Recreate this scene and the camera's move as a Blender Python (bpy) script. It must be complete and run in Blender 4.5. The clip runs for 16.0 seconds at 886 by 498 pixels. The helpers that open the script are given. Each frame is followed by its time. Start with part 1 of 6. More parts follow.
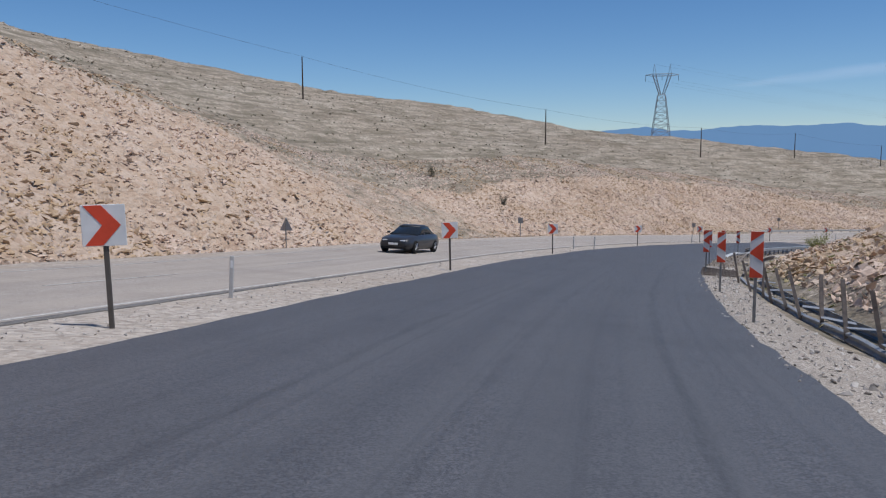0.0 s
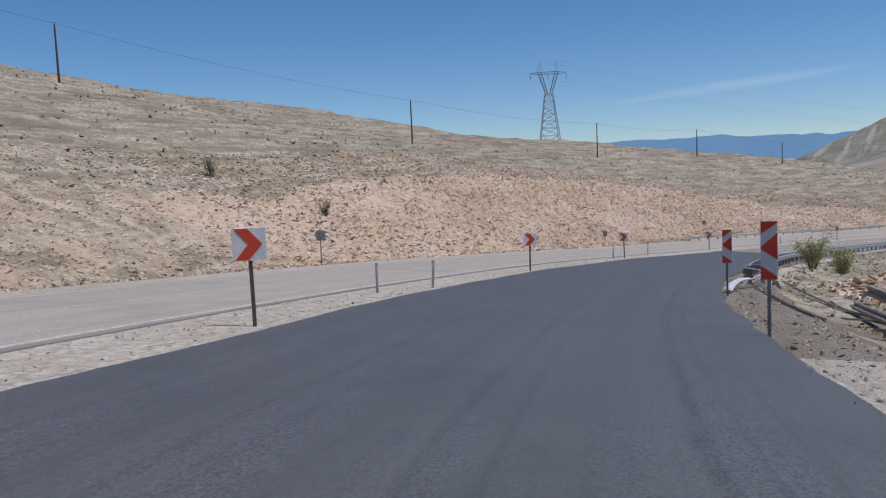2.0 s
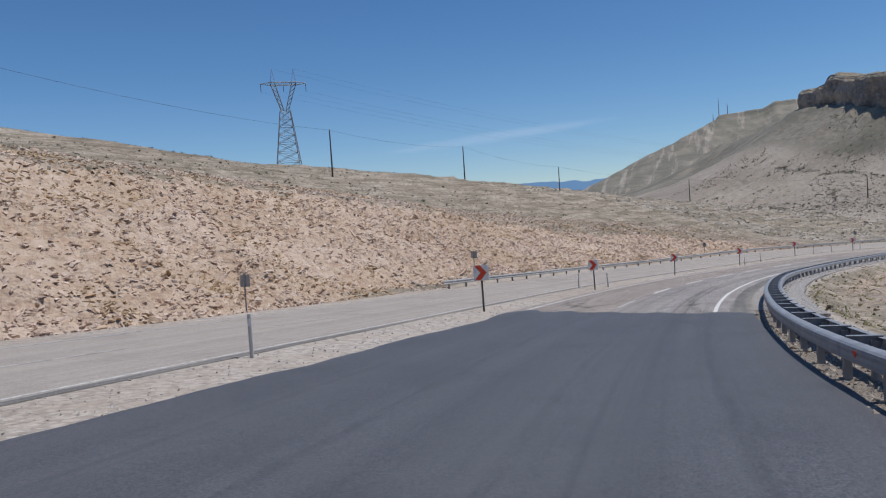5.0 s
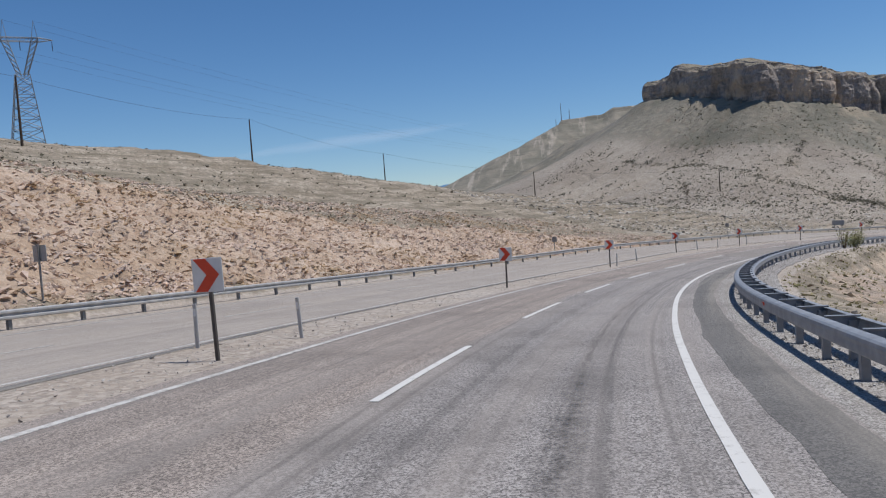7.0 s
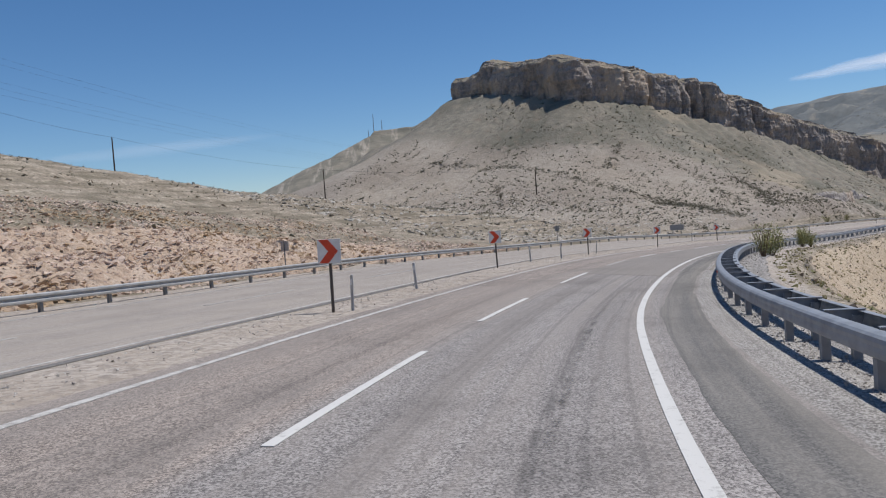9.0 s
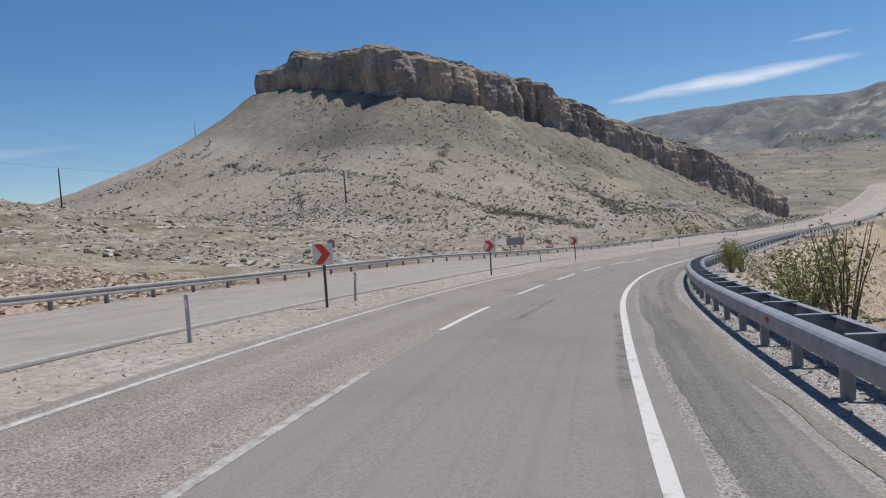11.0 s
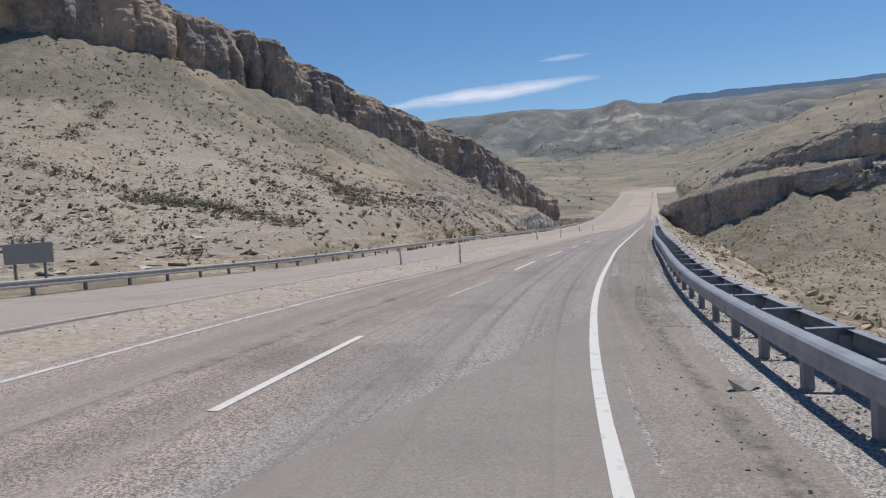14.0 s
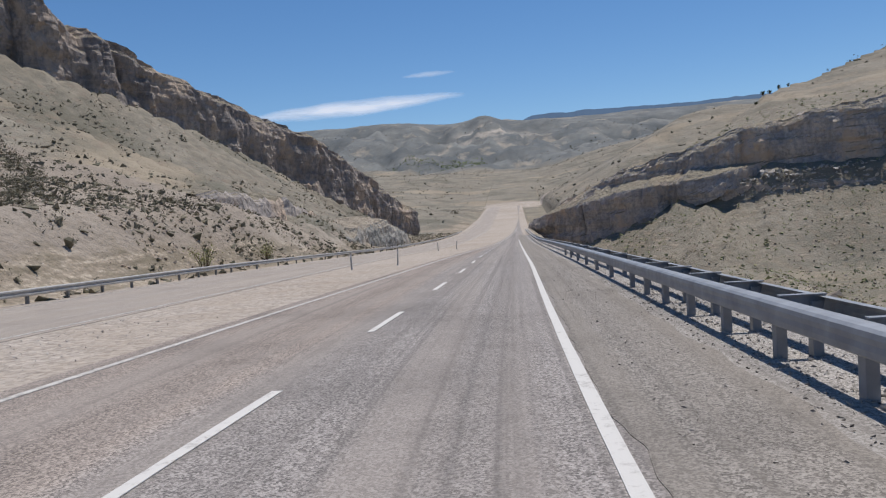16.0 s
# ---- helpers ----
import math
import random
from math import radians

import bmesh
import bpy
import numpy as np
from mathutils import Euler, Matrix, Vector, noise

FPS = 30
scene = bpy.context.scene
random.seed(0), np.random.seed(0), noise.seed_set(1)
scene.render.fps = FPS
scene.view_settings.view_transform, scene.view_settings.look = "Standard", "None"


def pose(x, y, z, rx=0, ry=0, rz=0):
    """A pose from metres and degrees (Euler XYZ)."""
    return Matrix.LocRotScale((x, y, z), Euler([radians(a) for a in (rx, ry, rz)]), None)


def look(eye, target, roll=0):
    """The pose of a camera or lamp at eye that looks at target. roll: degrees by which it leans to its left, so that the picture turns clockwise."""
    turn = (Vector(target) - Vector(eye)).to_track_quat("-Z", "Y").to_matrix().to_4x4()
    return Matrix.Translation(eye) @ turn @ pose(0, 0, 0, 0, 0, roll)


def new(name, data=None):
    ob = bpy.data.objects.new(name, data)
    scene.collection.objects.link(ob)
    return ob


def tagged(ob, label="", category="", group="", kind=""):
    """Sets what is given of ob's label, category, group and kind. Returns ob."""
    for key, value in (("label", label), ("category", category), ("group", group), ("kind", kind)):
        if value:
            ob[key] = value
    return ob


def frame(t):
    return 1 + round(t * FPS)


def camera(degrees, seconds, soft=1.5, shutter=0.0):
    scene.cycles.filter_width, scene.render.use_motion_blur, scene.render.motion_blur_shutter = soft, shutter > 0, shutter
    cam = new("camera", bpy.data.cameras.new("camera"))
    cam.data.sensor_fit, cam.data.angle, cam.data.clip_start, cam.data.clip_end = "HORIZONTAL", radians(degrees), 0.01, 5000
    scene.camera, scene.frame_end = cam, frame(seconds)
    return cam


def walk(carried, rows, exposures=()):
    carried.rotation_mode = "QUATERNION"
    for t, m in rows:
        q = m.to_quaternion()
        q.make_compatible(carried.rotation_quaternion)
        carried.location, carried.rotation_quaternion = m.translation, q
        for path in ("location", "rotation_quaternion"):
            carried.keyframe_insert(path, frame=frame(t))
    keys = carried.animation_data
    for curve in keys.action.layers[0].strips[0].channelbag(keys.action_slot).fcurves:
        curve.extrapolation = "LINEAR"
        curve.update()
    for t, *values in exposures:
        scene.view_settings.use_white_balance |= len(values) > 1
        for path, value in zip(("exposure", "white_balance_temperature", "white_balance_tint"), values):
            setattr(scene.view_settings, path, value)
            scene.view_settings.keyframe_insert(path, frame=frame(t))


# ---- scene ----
cam = camera(59.0, 16.0, soft=1.2)
# seconds, eye, (yaw, pitch, roll) of the vehicle-borne camera
PATH = [
    (0, (-13.881, -20.458, 3.186), (-12.25, -6.64, -0.23)),
    (0.5, (-10.492, -12.774, 2.307), (-12.79, -5.7, -0.96)),
    (1, (-6.85, -5.103, 1.47), (-14.28, -5.31, -1.84)),
    (1.5, (-2.903, 2.574, 0.657), (-17.07, -5.27, -1.83)),
    (2, (1.397, 10.23, -0.134), (-19.76, -5.1, -2.49)),
    (2.5, (6.015, 17.718, -0.888), (-21.88, -5.16, -2.58)),
    (3, (10.849, 24.84, -1.603), (-24.14, -5.12, -2.41)),
    (3.5, (15.857, 31.503, -2.3), (-27.02, -5.13, -2.37)),
    (4, (21.11, 37.771, -2.998), (-30.04, -4.79, -2.56)),
    (4.5, (26.717, 43.694, -3.712), (-32.9, -3.09, -3.33)),
    (5, (32.769, 49.316, -4.443), (-35.69, -2.3, -3.84)),
    (5.5, (39.284, 54.735, -5.173), (-38.38, -2.19, -4.13)),
    (6, (46.225, 60.05, -5.879), (-40.96, -2.4, -4.24)),
    (6.5, (53.52, 65.303, -6.547), (-43.44, -2.58, -4.25)),
    (7, (61.08, 70.419, -7.183), (-46.41, -2.63, -4.23)),
    (7.5, (68.812, 75.238, -7.797), (-49.78, -2.55, -4.09)),
    (8, (76.632, 79.643, -8.38), (-53.24, -2.91, -3.47)),
    (8.5, (84.535, 83.571, -8.938), (-56.72, -2.92, -3.88)),
    (9, (92.561, 87.018, -9.46), (-59.81, -2.62, -4.14)),
    (9.5, (100.662, 89.945, -9.892), (-63.29, -2.98, -4.14)),
    (10, (108.802, 92.331, -10.215), (-66.46, -2.94, -4.21)),
    (10.5, (117.024, 94.223, -10.483), (-69.28, -2.65, -4.27)),
    (11, (125.397, 95.716, -10.776), (-71.74, -2.34, -4.24)),
    (11.5, (133.968, 96.904, -11.148), (-73.91, -2.21, -4.07)),
    (12, (142.717, 97.84, -11.583), (-76.7, -2.15, -4.3)),
    (12.5, (151.602, 98.475, -12.021), (-79.18, -2.44, -4.41)),
    (13, (160.647, 98.717, -12.446), (-82.29, -2.57, -4.37)),
    (13.5, (169.886, 98.567, -12.871), (-85.59, -2.94, -4.07)),
    (14, (179.239, 98.023, -13.307), (-88.67, -3.04, -3.76)),
    (14.5, (188.556, 97.014, -13.715), (-91.32, -3.28, -3.52)),
    (15, (197.815, 95.511, -14.053), (-93.95, -3.3, -3.34)),
    (15.5, (207.103, 93.643, -14.322), (-96.86, -2.45, -3.58)),
    (16, (216.484, 91.581, -14.551), (-98.49, -2.53, -3.67)),
]


def aimed(eye, turn):
    """The pose of a camera at eye by its yaw, pitch and roll in degrees."""
    yaw, pitch, roll = (radians(a) for a in turn)
    way = Vector((-math.sin(yaw) * math.cos(pitch), math.cos(yaw) * math.cos(pitch), math.sin(pitch)))
    return look(eye, Vector(eye) + way, math.degrees(roll))


walk(cam, [(t, aimed(eye, turn)) for t, eye, turn in PATH], [(0.0, -0.09, 6000, 12), (7.0, -0.07, 6150, 11), (12.0, -0.02, 6340, 11), (16.0, 0.0, 6420, 12)])

# ---- daylight ----
SUN_WAY = Vector((0.336, -0.252, 1.0)).normalized()
world = bpy.data.worlds.new("daylight")
scene.world = world
world.use_nodes = True
wn, wl = world.node_tree.nodes, world.node_tree.links
wn.clear()
sky = wn.new("ShaderNodeTexSky")
sky.sky_type, sky.sun_disc = "NISHITA", False
sky.sun_elevation = math.asin(SUN_WAY.z)
sky.sun_rotation = math.atan2(SUN_WAY.x, SUN_WAY.y)
sky.altitude, sky.air_density, sky.dust_density, sky.ozone_density = 1300, 1.0, 0.06, 4.0
bg = wn.new("ShaderNodeBackground")
bg.inputs["Strength"].default_value = 0.093
out = wn.new("ShaderNodeOutputWorld")
deep = wn.new("ShaderNodeHueSaturation")
deep.inputs["Saturation"].default_value = 1.17
wl.new(sky.outputs[0], deep.inputs["Color"])
wl.new(deep.outputs[0], bg.inputs[0])
wl.new(bg.outputs[0], out.inputs[0])
sun_data = bpy.data.lights.new("sun", "SUN")
sun_data.energy, sun_data.angle, sun_data.color = 3.75, radians(0.53), (1.0, 0.95, 0.87)
sun = new("sun", sun_data)
sun.matrix_world = look((0, 0, 80), Vector((0, 0, 80)) - SUN_WAY)


# ---- materials ----
class Nodes:
    """A short way to write a node material."""

    def __init__(self, name, rough=0.9, metal=0.0):
        self.mat = bpy.data.materials.new(name)
        self.mat.use_nodes = True
        self.tree = self.mat.node_tree
        self.bsdf = self.tree.nodes["Principled BSDF"]
        self.bsdf.inputs["Roughness"].default_value = rough
        self.bsdf.inputs["Metallic"].default_value = metal
        self.bsdf.inputs["Specular IOR Level"].default_value = 0.25
        self.place = self.add("ShaderNodeTexCoord").outputs["Object"]

    def add(self, kind, **values):
        node = self.tree.nodes.new(kind)
        for key, value in values.items():
            node.inputs[key.replace("_", " ")].default_value = value
        return node

    def link(self, a, b):
        self.tree.links.new(a, b)

    def noise(self, scale, detail=4.0, rough=0.55, stretch=None, offset=(0, 0, 0)):
        where = self.place
        if stretch:
            m = self.add("ShaderNodeMapping", Scale=stretch, Location=offset)
            self.link(where, m.inputs[0])
            where = m.outputs[0]
        node = self.add("ShaderNodeTexNoise", Scale=scale, Detail=detail, Roughness=rough)
        self.link(where, node.inputs["Vector"])
        return node.outputs["Fac"]

    def cells(self, scale, stretch=None, out="Color"):
        where = self.place
        if stretch:
            m = self.add("ShaderNodeMapping", Scale=stretch)
            self.link(where, m.inputs[0])
            where = m.outputs[0]
        node = self.add("ShaderNodeTexVoronoi", Scale=scale)
        self.link(where, node.inputs["Vector"])
        return node.outputs[out]

    def ramp(self, fac, *stops):
        node = self.add("ShaderNodeValToRGB")
        els = node.color_ramp.elements
        while len(els) < len(stops):
            els.new(0.5)
        for el, (pos, col) in zip(els, stops):
            el.position = pos
            el.color = (*col, 1) if isinstance(col, tuple) else (col, col, col, 1)
        self.link(fac, node.inputs[0])
        return node.outputs[0]

    def mix(self, fac, a, b, blend="MIX"):
        node = self.tree.nodes.new("ShaderNodeMix")
        node.data_type, node.blend_type = "RGBA", blend
        for value, socket in ((fac, node.inputs[0]), (a, node.inputs[6]), (b, node.inputs[7])):
            if isinstance(value, (int, float)):
                socket.default_value = value
            elif isinstance(value, tuple):
                socket.default_value = (*value, 1)
            else:
                self.link(value, socket)
        return node.outputs[2]

    def maths(self, op, a, b=0.5, clamp=False):
        node = self.tree.nodes.new("ShaderNodeMath")
        node.operation, node.use_clamp = op, clamp
        for value, socket in ((a, node.inputs[0]), (b, node.inputs[1])):
            if isinstance(value, (int, float)):
                socket.default_value = value
            else:
                self.link(value, socket)
        return node.outputs[0]

    def attr(self, name):
        node = self.tree.nodes.new("ShaderNodeAttribute")
        node.attribute_name = name
        return node.outputs["Fac"]

    def random(self):
        return self.tree.nodes.new("ShaderNodeObjectInfo").outputs["Random"]

    def island(self):
        return self.tree.nodes.new("ShaderNodeNewGeometry").outputs["Random Per Island"]

    def done(self, colour, bump=None, strength=0.4, distance=0.05, rough=None):
        if isinstance(colour, tuple):
            self.bsdf.inputs["Base Color"].default_value = (*colour, 1)
        else:
            self.link(colour, self.bsdf.inputs["Base Color"])
        if bump is not None:
            node = self.add("ShaderNodeBump", Strength=strength, Distance=distance)
            self.link(bump, node.inputs["Height"])
            self.link(node.outputs[0], self.bsdf.inputs["Normal"])
        if rough is not None:
            self.link(rough, self.bsdf.inputs["Roughness"])
        return self.mat


def plain(name, colour, rough=0.6, metal=0.0, vary=0.12, scale=6.0):
    """Paint, metal or plastic with faint grime."""
    n = Nodes(name, rough, metal)
    dark = tuple(c * (1 - vary) for c in colour)
    return n.done(n.mix(n.ramp(n.noise(scale, 5.0), (0.35, 0.0), (0.7, 1.0)), dark, colour), n.noise(scale * 8), 0.08, 0.01)


def make_ground():
    n = Nodes("soil_and_rock", 0.95)
    big, mid, fine = n.noise(0.05, 5.0), n.noise(0.5, 6.0), n.noise(6.0, 5.0, 0.65)
    # natural hill: tan earth, grey limestone plates, faint dry green
    soil = n.mix(n.ramp(mid, (0.35, 0.0), (0.65, 1.0)), (0.315, 0.262, 0.20), (0.42, 0.355, 0.275))
    beds = n.noise(1.0, 6.0, 0.62, (0.10, 0.10, 1.7))
    hill = n.mix(n.ramp(beds, (0.49, 0.0), (0.55, 0.9)), soil, (0.54, 0.462, 0.366))
    hill = n.mix(n.ramp(beds, (0.38, 0.85), (0.46, 0.0)), hill, (0.165, 0.145, 0.10))
    scrub = n.ramp(n.noise(0.9, 5.0, 0.7, (0.5, 0.5, 1.4)), (0.49, 0.0), (0.60, 0.75))
    hill = n.mix(scrub, hill, (0.215, 0.188, 0.132))
    hill = n.mix(n.ramp(n.noise(2.6, 6.0, 0.75), (0.47, 0.65), (0.56, 0.0)), hill, (0.22, 0.185, 0.135))
    # road cutting: fresh pink and ochre limestone rubble
    chips = n.cells(2.2, (1, 1, 1.6))
    sep = n.add("ShaderNodeSeparateColor")
    n.link(chips, sep.inputs[0])
    tan = n.attr("bank")
    stones = n.ramp(sep.outputs[0], (0.0, (0.46, 0.335, 0.245)), (0.35, (0.60, 0.475, 0.365)), (0.7, (0.68, 0.57, 0.465)), (1.0, (0.52, 0.40, 0.29)))
    ochre = n.mix(n.ramp(n.noise(0.13, 5.0), (0.38, 0.0), (0.62, 1.0)), (0.45, 0.31, 0.20), (0.60, 0.465, 0.365))
    ochre = n.mix(tan, ochre, (0.56, 0.465, 0.33))
    cut = n.mix(n.maths("SUBTRACT", 0.55, n.maths("MULTIPLY", tan, 0.25)), ochre, stones)
    cut = n.mix(n.ramp(fine, (0.3, 0.0), (0.62, 1.0)), n.mix(0.35, cut, (0.34, 0.235, 0.155)), cut)
    # talus below the cliff: pale chalky earth
    pale = n.mix(n.ramp(mid, (0.3, 0.0), (0.7, 1.0)), (0.365, 0.318, 0.258), (0.465, 0.405, 0.332))
    pale = n.mix(n.ramp(n.noise(0.028, 4.0), (0.45, 0.0), (0.58, 0.6)), pale, (0.30, 0.258, 0.215))
    pale = n.mix(n.ramp(n.noise(0.8, 6.0, 0.75, None), (0.50, 0.0), (0.62, 0.45)), pale, (0.27, 0.228, 0.18))
    pale = n.mix(n.ramp(n.noise(3.0, 6.0, 0.75), (0.40, 0.4), (0.54, 0.0)), pale, (0.25, 0.21, 0.165))
    # dry grass
    grass = n.mix(n.ramp(mid, (0.35, 0.0), (0.65, 1.0)), (0.215, 0.197, 0.158), (0.32, 0.288, 0.228))
    grass = n.mix(n.ramp(n.noise(0.035, 6.0, 0.6), (0.47, 0.0), (0.60, 0.8)), grass, (0.165, 0.158, 0.122))
    grass = n.mix(n.ramp(n.noise(0.02, 6.0, 0.6, (1, 1, 2.5), (37, 11, 5)), (0.55, 0.0), (0.64, 0.8)), grass, (0.38, 0.32, 0.235))
    grass = n.mix(n.ramp(n.noise(0.45, 6.0, 0.7), (0.54, 0.0), (0.66, 0.7)), grass, (0.27, 0.215, 0.165))
    # gravel beside the carriageways
    grit = n.cells(9.0)
    sep2 = n.add("ShaderNodeSeparateColor")
    n.link(grit, sep2.inputs[0])
    gravel = n.mix(sep2.outputs[0], (0.36, 0.31, 0.26), (0.58, 0.515, 0.445))
    gravel = n.mix(n.ramp(mid, (0.4, 0.0), (0.66, 0.6)), gravel, (0.43, 0.36, 0.29))

    def edge(name):
        return n.ramp(n.maths("ADD", n.attr(name), n.maths("MULTIPLY", n.maths("SUBTRACT", mid, 0.5), 0.7)), (0.4, 0.0), (0.6, 1.0))

    col = n.mix(edge("talus"), hill, pale)
    col = n.mix(edge("green"), col, grass)
    # far scrub, with the blue-grey of distance haze mixed into its colour
    hazy_scrub = n.mix(n.ramp(n.noise(0.012, 6.0, 0.65), (0.42, 0.0), (0.62, 1.0)), (0.145, 0.158, 0.16), (0.225, 0.232, 0.22))
    hazy_scrub = n.mix(n.ramp(n.noise(0.02, 6.0, 0.6, (1, 1, 0.4), (7, 3, 1)), (0.57, 0.0), (0.66, 0.8)), hazy_scrub, (0.38, 0.34, 0.28))
    col = n.mix(edge("hazy_scrubland"), col, hazy_scrub)
    col = n.mix(n.maths("MULTIPLY", n.attr("scree"), n.ramp(n.noise(0.02, 6.0, 0.65, (1, 1, 0.5)), (0.42, 0.0), (0.56, 1.0))), col, (0.50, 0.45, 0.385))
    col = n.mix(edge("cut"), col, cut)
    col = n.mix(edge("gravel"), col, gravel)
    col = n.mix(n.ramp(big, (0.35, 0.0), (0.65, 0.25)), col, (0.5, 0.42, 0.33), "MULTIPLY")
    lumps = n.maths("ADD", n.cells(1.6, (1, 1, 1.5), "Distance"), n.maths("MULTIPLY", n.cells(4.5, (1, 1, 1.5), "Distance"), 0.5))
    height = n.maths("ADD", n.maths("MULTIPLY", mid, 0.5), n.maths("ADD", n.maths("MULTIPLY", fine, 0.35), n.maths("MULTIPLY", lumps, -0.5)))
    return n.done(col, height, 0.9, 0.25)


def make_asphalt(name, dark, light, patch, coarse=1.0, joint=0.0, marks=(), inner=None, rough=0.92):
    """Rolled stone in bitumen. marks: (place across, half width, strength) of tyre marks; inner: the tone left of the lane line."""
    n = Nodes(name, rough)
    lane = n.add("ShaderNodeCombineXYZ")
    n.link(n.attr("along"), lane.inputs[0])
    n.link(n.attr("across"), lane.inputs[1])

    def lengthwise(long, wide, detail=6.0, rough=0.6):
        m = n.add("ShaderNodeMapping", Scale=(long, wide, 1.0))
        n.link(lane.outputs[0], m.inputs[0])
        node = n.add("ShaderNodeTexNoise", Scale=1.0, Detail=detail, Roughness=rough)
        n.link(m.outputs[0], node.inputs["Vector"])
        return node.outputs["Fac"]

    sep, sep2 = n.add("ShaderNodeSeparateColor"), n.add("ShaderNodeSeparateColor")
    n.link(n.cells(48.0), sep.inputs[0])
    n.link(n.cells(105.0), sep2.inputs[0])
    grit = n.maths("ADD", n.maths("MULTIPLY", sep.outputs[0], 0.6), n.maths("MULTIPLY", sep2.outputs[1], 0.4))
    mid = tuple((p + q) / 2 for p, q in zip(dark, light))
    col = n.ramp(grit, (0.5 - 0.30 * coarse, dark), (0.5, mid), (0.5 + 0.30 * coarse, light))
    if inner:
        side = n.ramp(n.maths("ADD", n.maths("MULTIPLY", n.attr("across"), -0.25), n.maths("MULTIPLY", lengthwise(0.05, 0.6), 0.4)), (0.86, 0.0), (0.98, 0.85))
        col = n.mix(side, col, n.mix(1.0, col, inner, "MULTIPLY"))
    col = n.mix(n.ramp(lengthwise(0.03, 1.4), (0.44, 0.0), (0.62, 0.6)), col, patch)
    col = n.mix(n.ramp(lengthwise(0.012, 5.0), (0.52, 0.0), (0.66, 0.4)), col, dark)
    col = n.mix(n.ramp(n.noise(0.35, 5.0, 0.65), (0.5, 0.0), (0.7, 0.35)), col, tuple(c * 0.8 for c in dark))
    col = n.mix(n.maths("MULTIPLY", n.attr("wheel"), joint), col, tuple(c * 0.9 for c in dark))
    sway = n.maths("MULTIPLY", n.maths("SUBTRACT", lengthwise(0.035, 0.0), 0.5), 0.9)
    tread = n.ramp(lengthwise(1.1, 9.0, 3.0), (0.40, 0.25), (0.58, 1.0))
    stretch = n.ramp(n.maths("DIVIDE", n.attr("along"), 400.0), (0.40, 1.0), (0.52, 0.35))
    for place, half, strength in marks:
        off = n.maths("ABSOLUTE", n.maths("ADD", n.maths("SUBTRACT", n.attr("across"), place), sway))
        mark = n.ramp(n.maths("DIVIDE", off, half * 2), (0.25, strength), (0.6, 0.0))
        col = n.mix(n.maths("MULTIPLY", n.maths("MULTIPLY", mark, tread), stretch), col, tuple(c * 0.55 for c in dark))
    return n.done(col, grit, 0.5, 0.02)


def make_cliff(name, low, mid_tone, high, patina, tan, beds, soil=(0.27, 0.235, 0.165)):
    """Weathered limestone: bedded tones, dark patina in streaks, tan fresh scars, earth on its shelves."""
    n = Nodes(name, 0.95)
    mid = n.noise(0.22, 6.0, 0.62, (1, 1, 0.5))
    fine = n.noise(1.2, 7.0, 0.7)
    col = n.ramp(mid, (0.32, low), (0.5, mid_tone), (0.68, high))
    col = n.mix(n.ramp(n.noise(0.16, 5.0, 0.6, None, (5, 9, 2)), (0.50, 0.0), (0.60, 0.85)), col, patina)
    col = n.mix(n.ramp(n.noise(0.5, 5.0, 0.6, (1.5, 1.5, 0.16)), (0.48, 0.0), (0.62, 0.75)), col, patina)
    col = n.mix(n.ramp(n.noise(0.6, 4.0, 0.5, (0.12, 0.12, 2.2)), (0.55, 0.0), (0.7, 0.4)), col, high)
    col = n.mix(n.ramp(fine, (0.36, 0.7), (0.54, 0.0)), col, tuple(c * 0.7 for c in patina))
    col = n.mix(n.ramp(n.noise(0.9, 5.0, 0.6, (0.07, 0.07, 1.6)), (0.36, beds), (0.46, 0.0)), col, tuple(c * 0.75 for c in patina))
    col = n.mix(n.ramp(n.noise(0.09, 5.0, 0.6, (1, 1, 0.7), (3, 1, 7)), (0.52, 0.0), (0.60, 0.8)), col, tan)
    split = n.add("ShaderNodeSeparateXYZ")
    n.link(n.add("ShaderNodeNewGeometry").outputs["Normal"], split.inputs[0])
    lie = n.maths("ADD", split.outputs[2], n.maths("MULTIPLY", n.maths("SUBTRACT", fine, 0.5), 0.5))
    col = n.mix(n.ramp(lie, (0.62, 0.0), (0.8, 0.85)), col, soil)
    return n.done(col, n.maths("ADD", n.maths("ADD", mid, fine), n.cells(0.9, (1, 1, 0.6), "Distance")), 1.0, 0.5)


GROUND = make_ground()
CLIFF = make_cliff("cliff_limestone", (0.295, 0.25, 0.215), (0.41, 0.345, 0.295), (0.50, 0.41, 0.335), (0.24, 0.217, 0.205), (0.54, 0.42, 0.315), 0.2)
BEDDED_CLIFF = make_cliff("bedded_limestone", (0.47, 0.41, 0.365), (0.58, 0.51, 0.45), (0.66, 0.57, 0.49), (0.37, 0.34, 0.32), (0.62, 0.48, 0.36), 0.4)
PALE_CLIFF = make_cliff("fresh_cut_limestone", (0.36, 0.34, 0.30), (0.46, 0.43, 0.385), (0.54, 0.49, 0.43), (0.29, 0.29, 0.265), (0.50, 0.41, 0.31), 0.3, (0.40, 0.34, 0.26))
NEW_ASPHALT = make_asphalt("fresh_asphalt", (0.068, 0.068, 0.074), (0.138, 0.138, 0.144), (0.112, 0.112, 0.116), 1.0, 0.3, ((0.9, 0.10, 0.35), (-1.2, 0.08, 0.25), (-3.1, 0.10, 0.3), (-4.8, 0.08, 0.25)), rough=0.55)
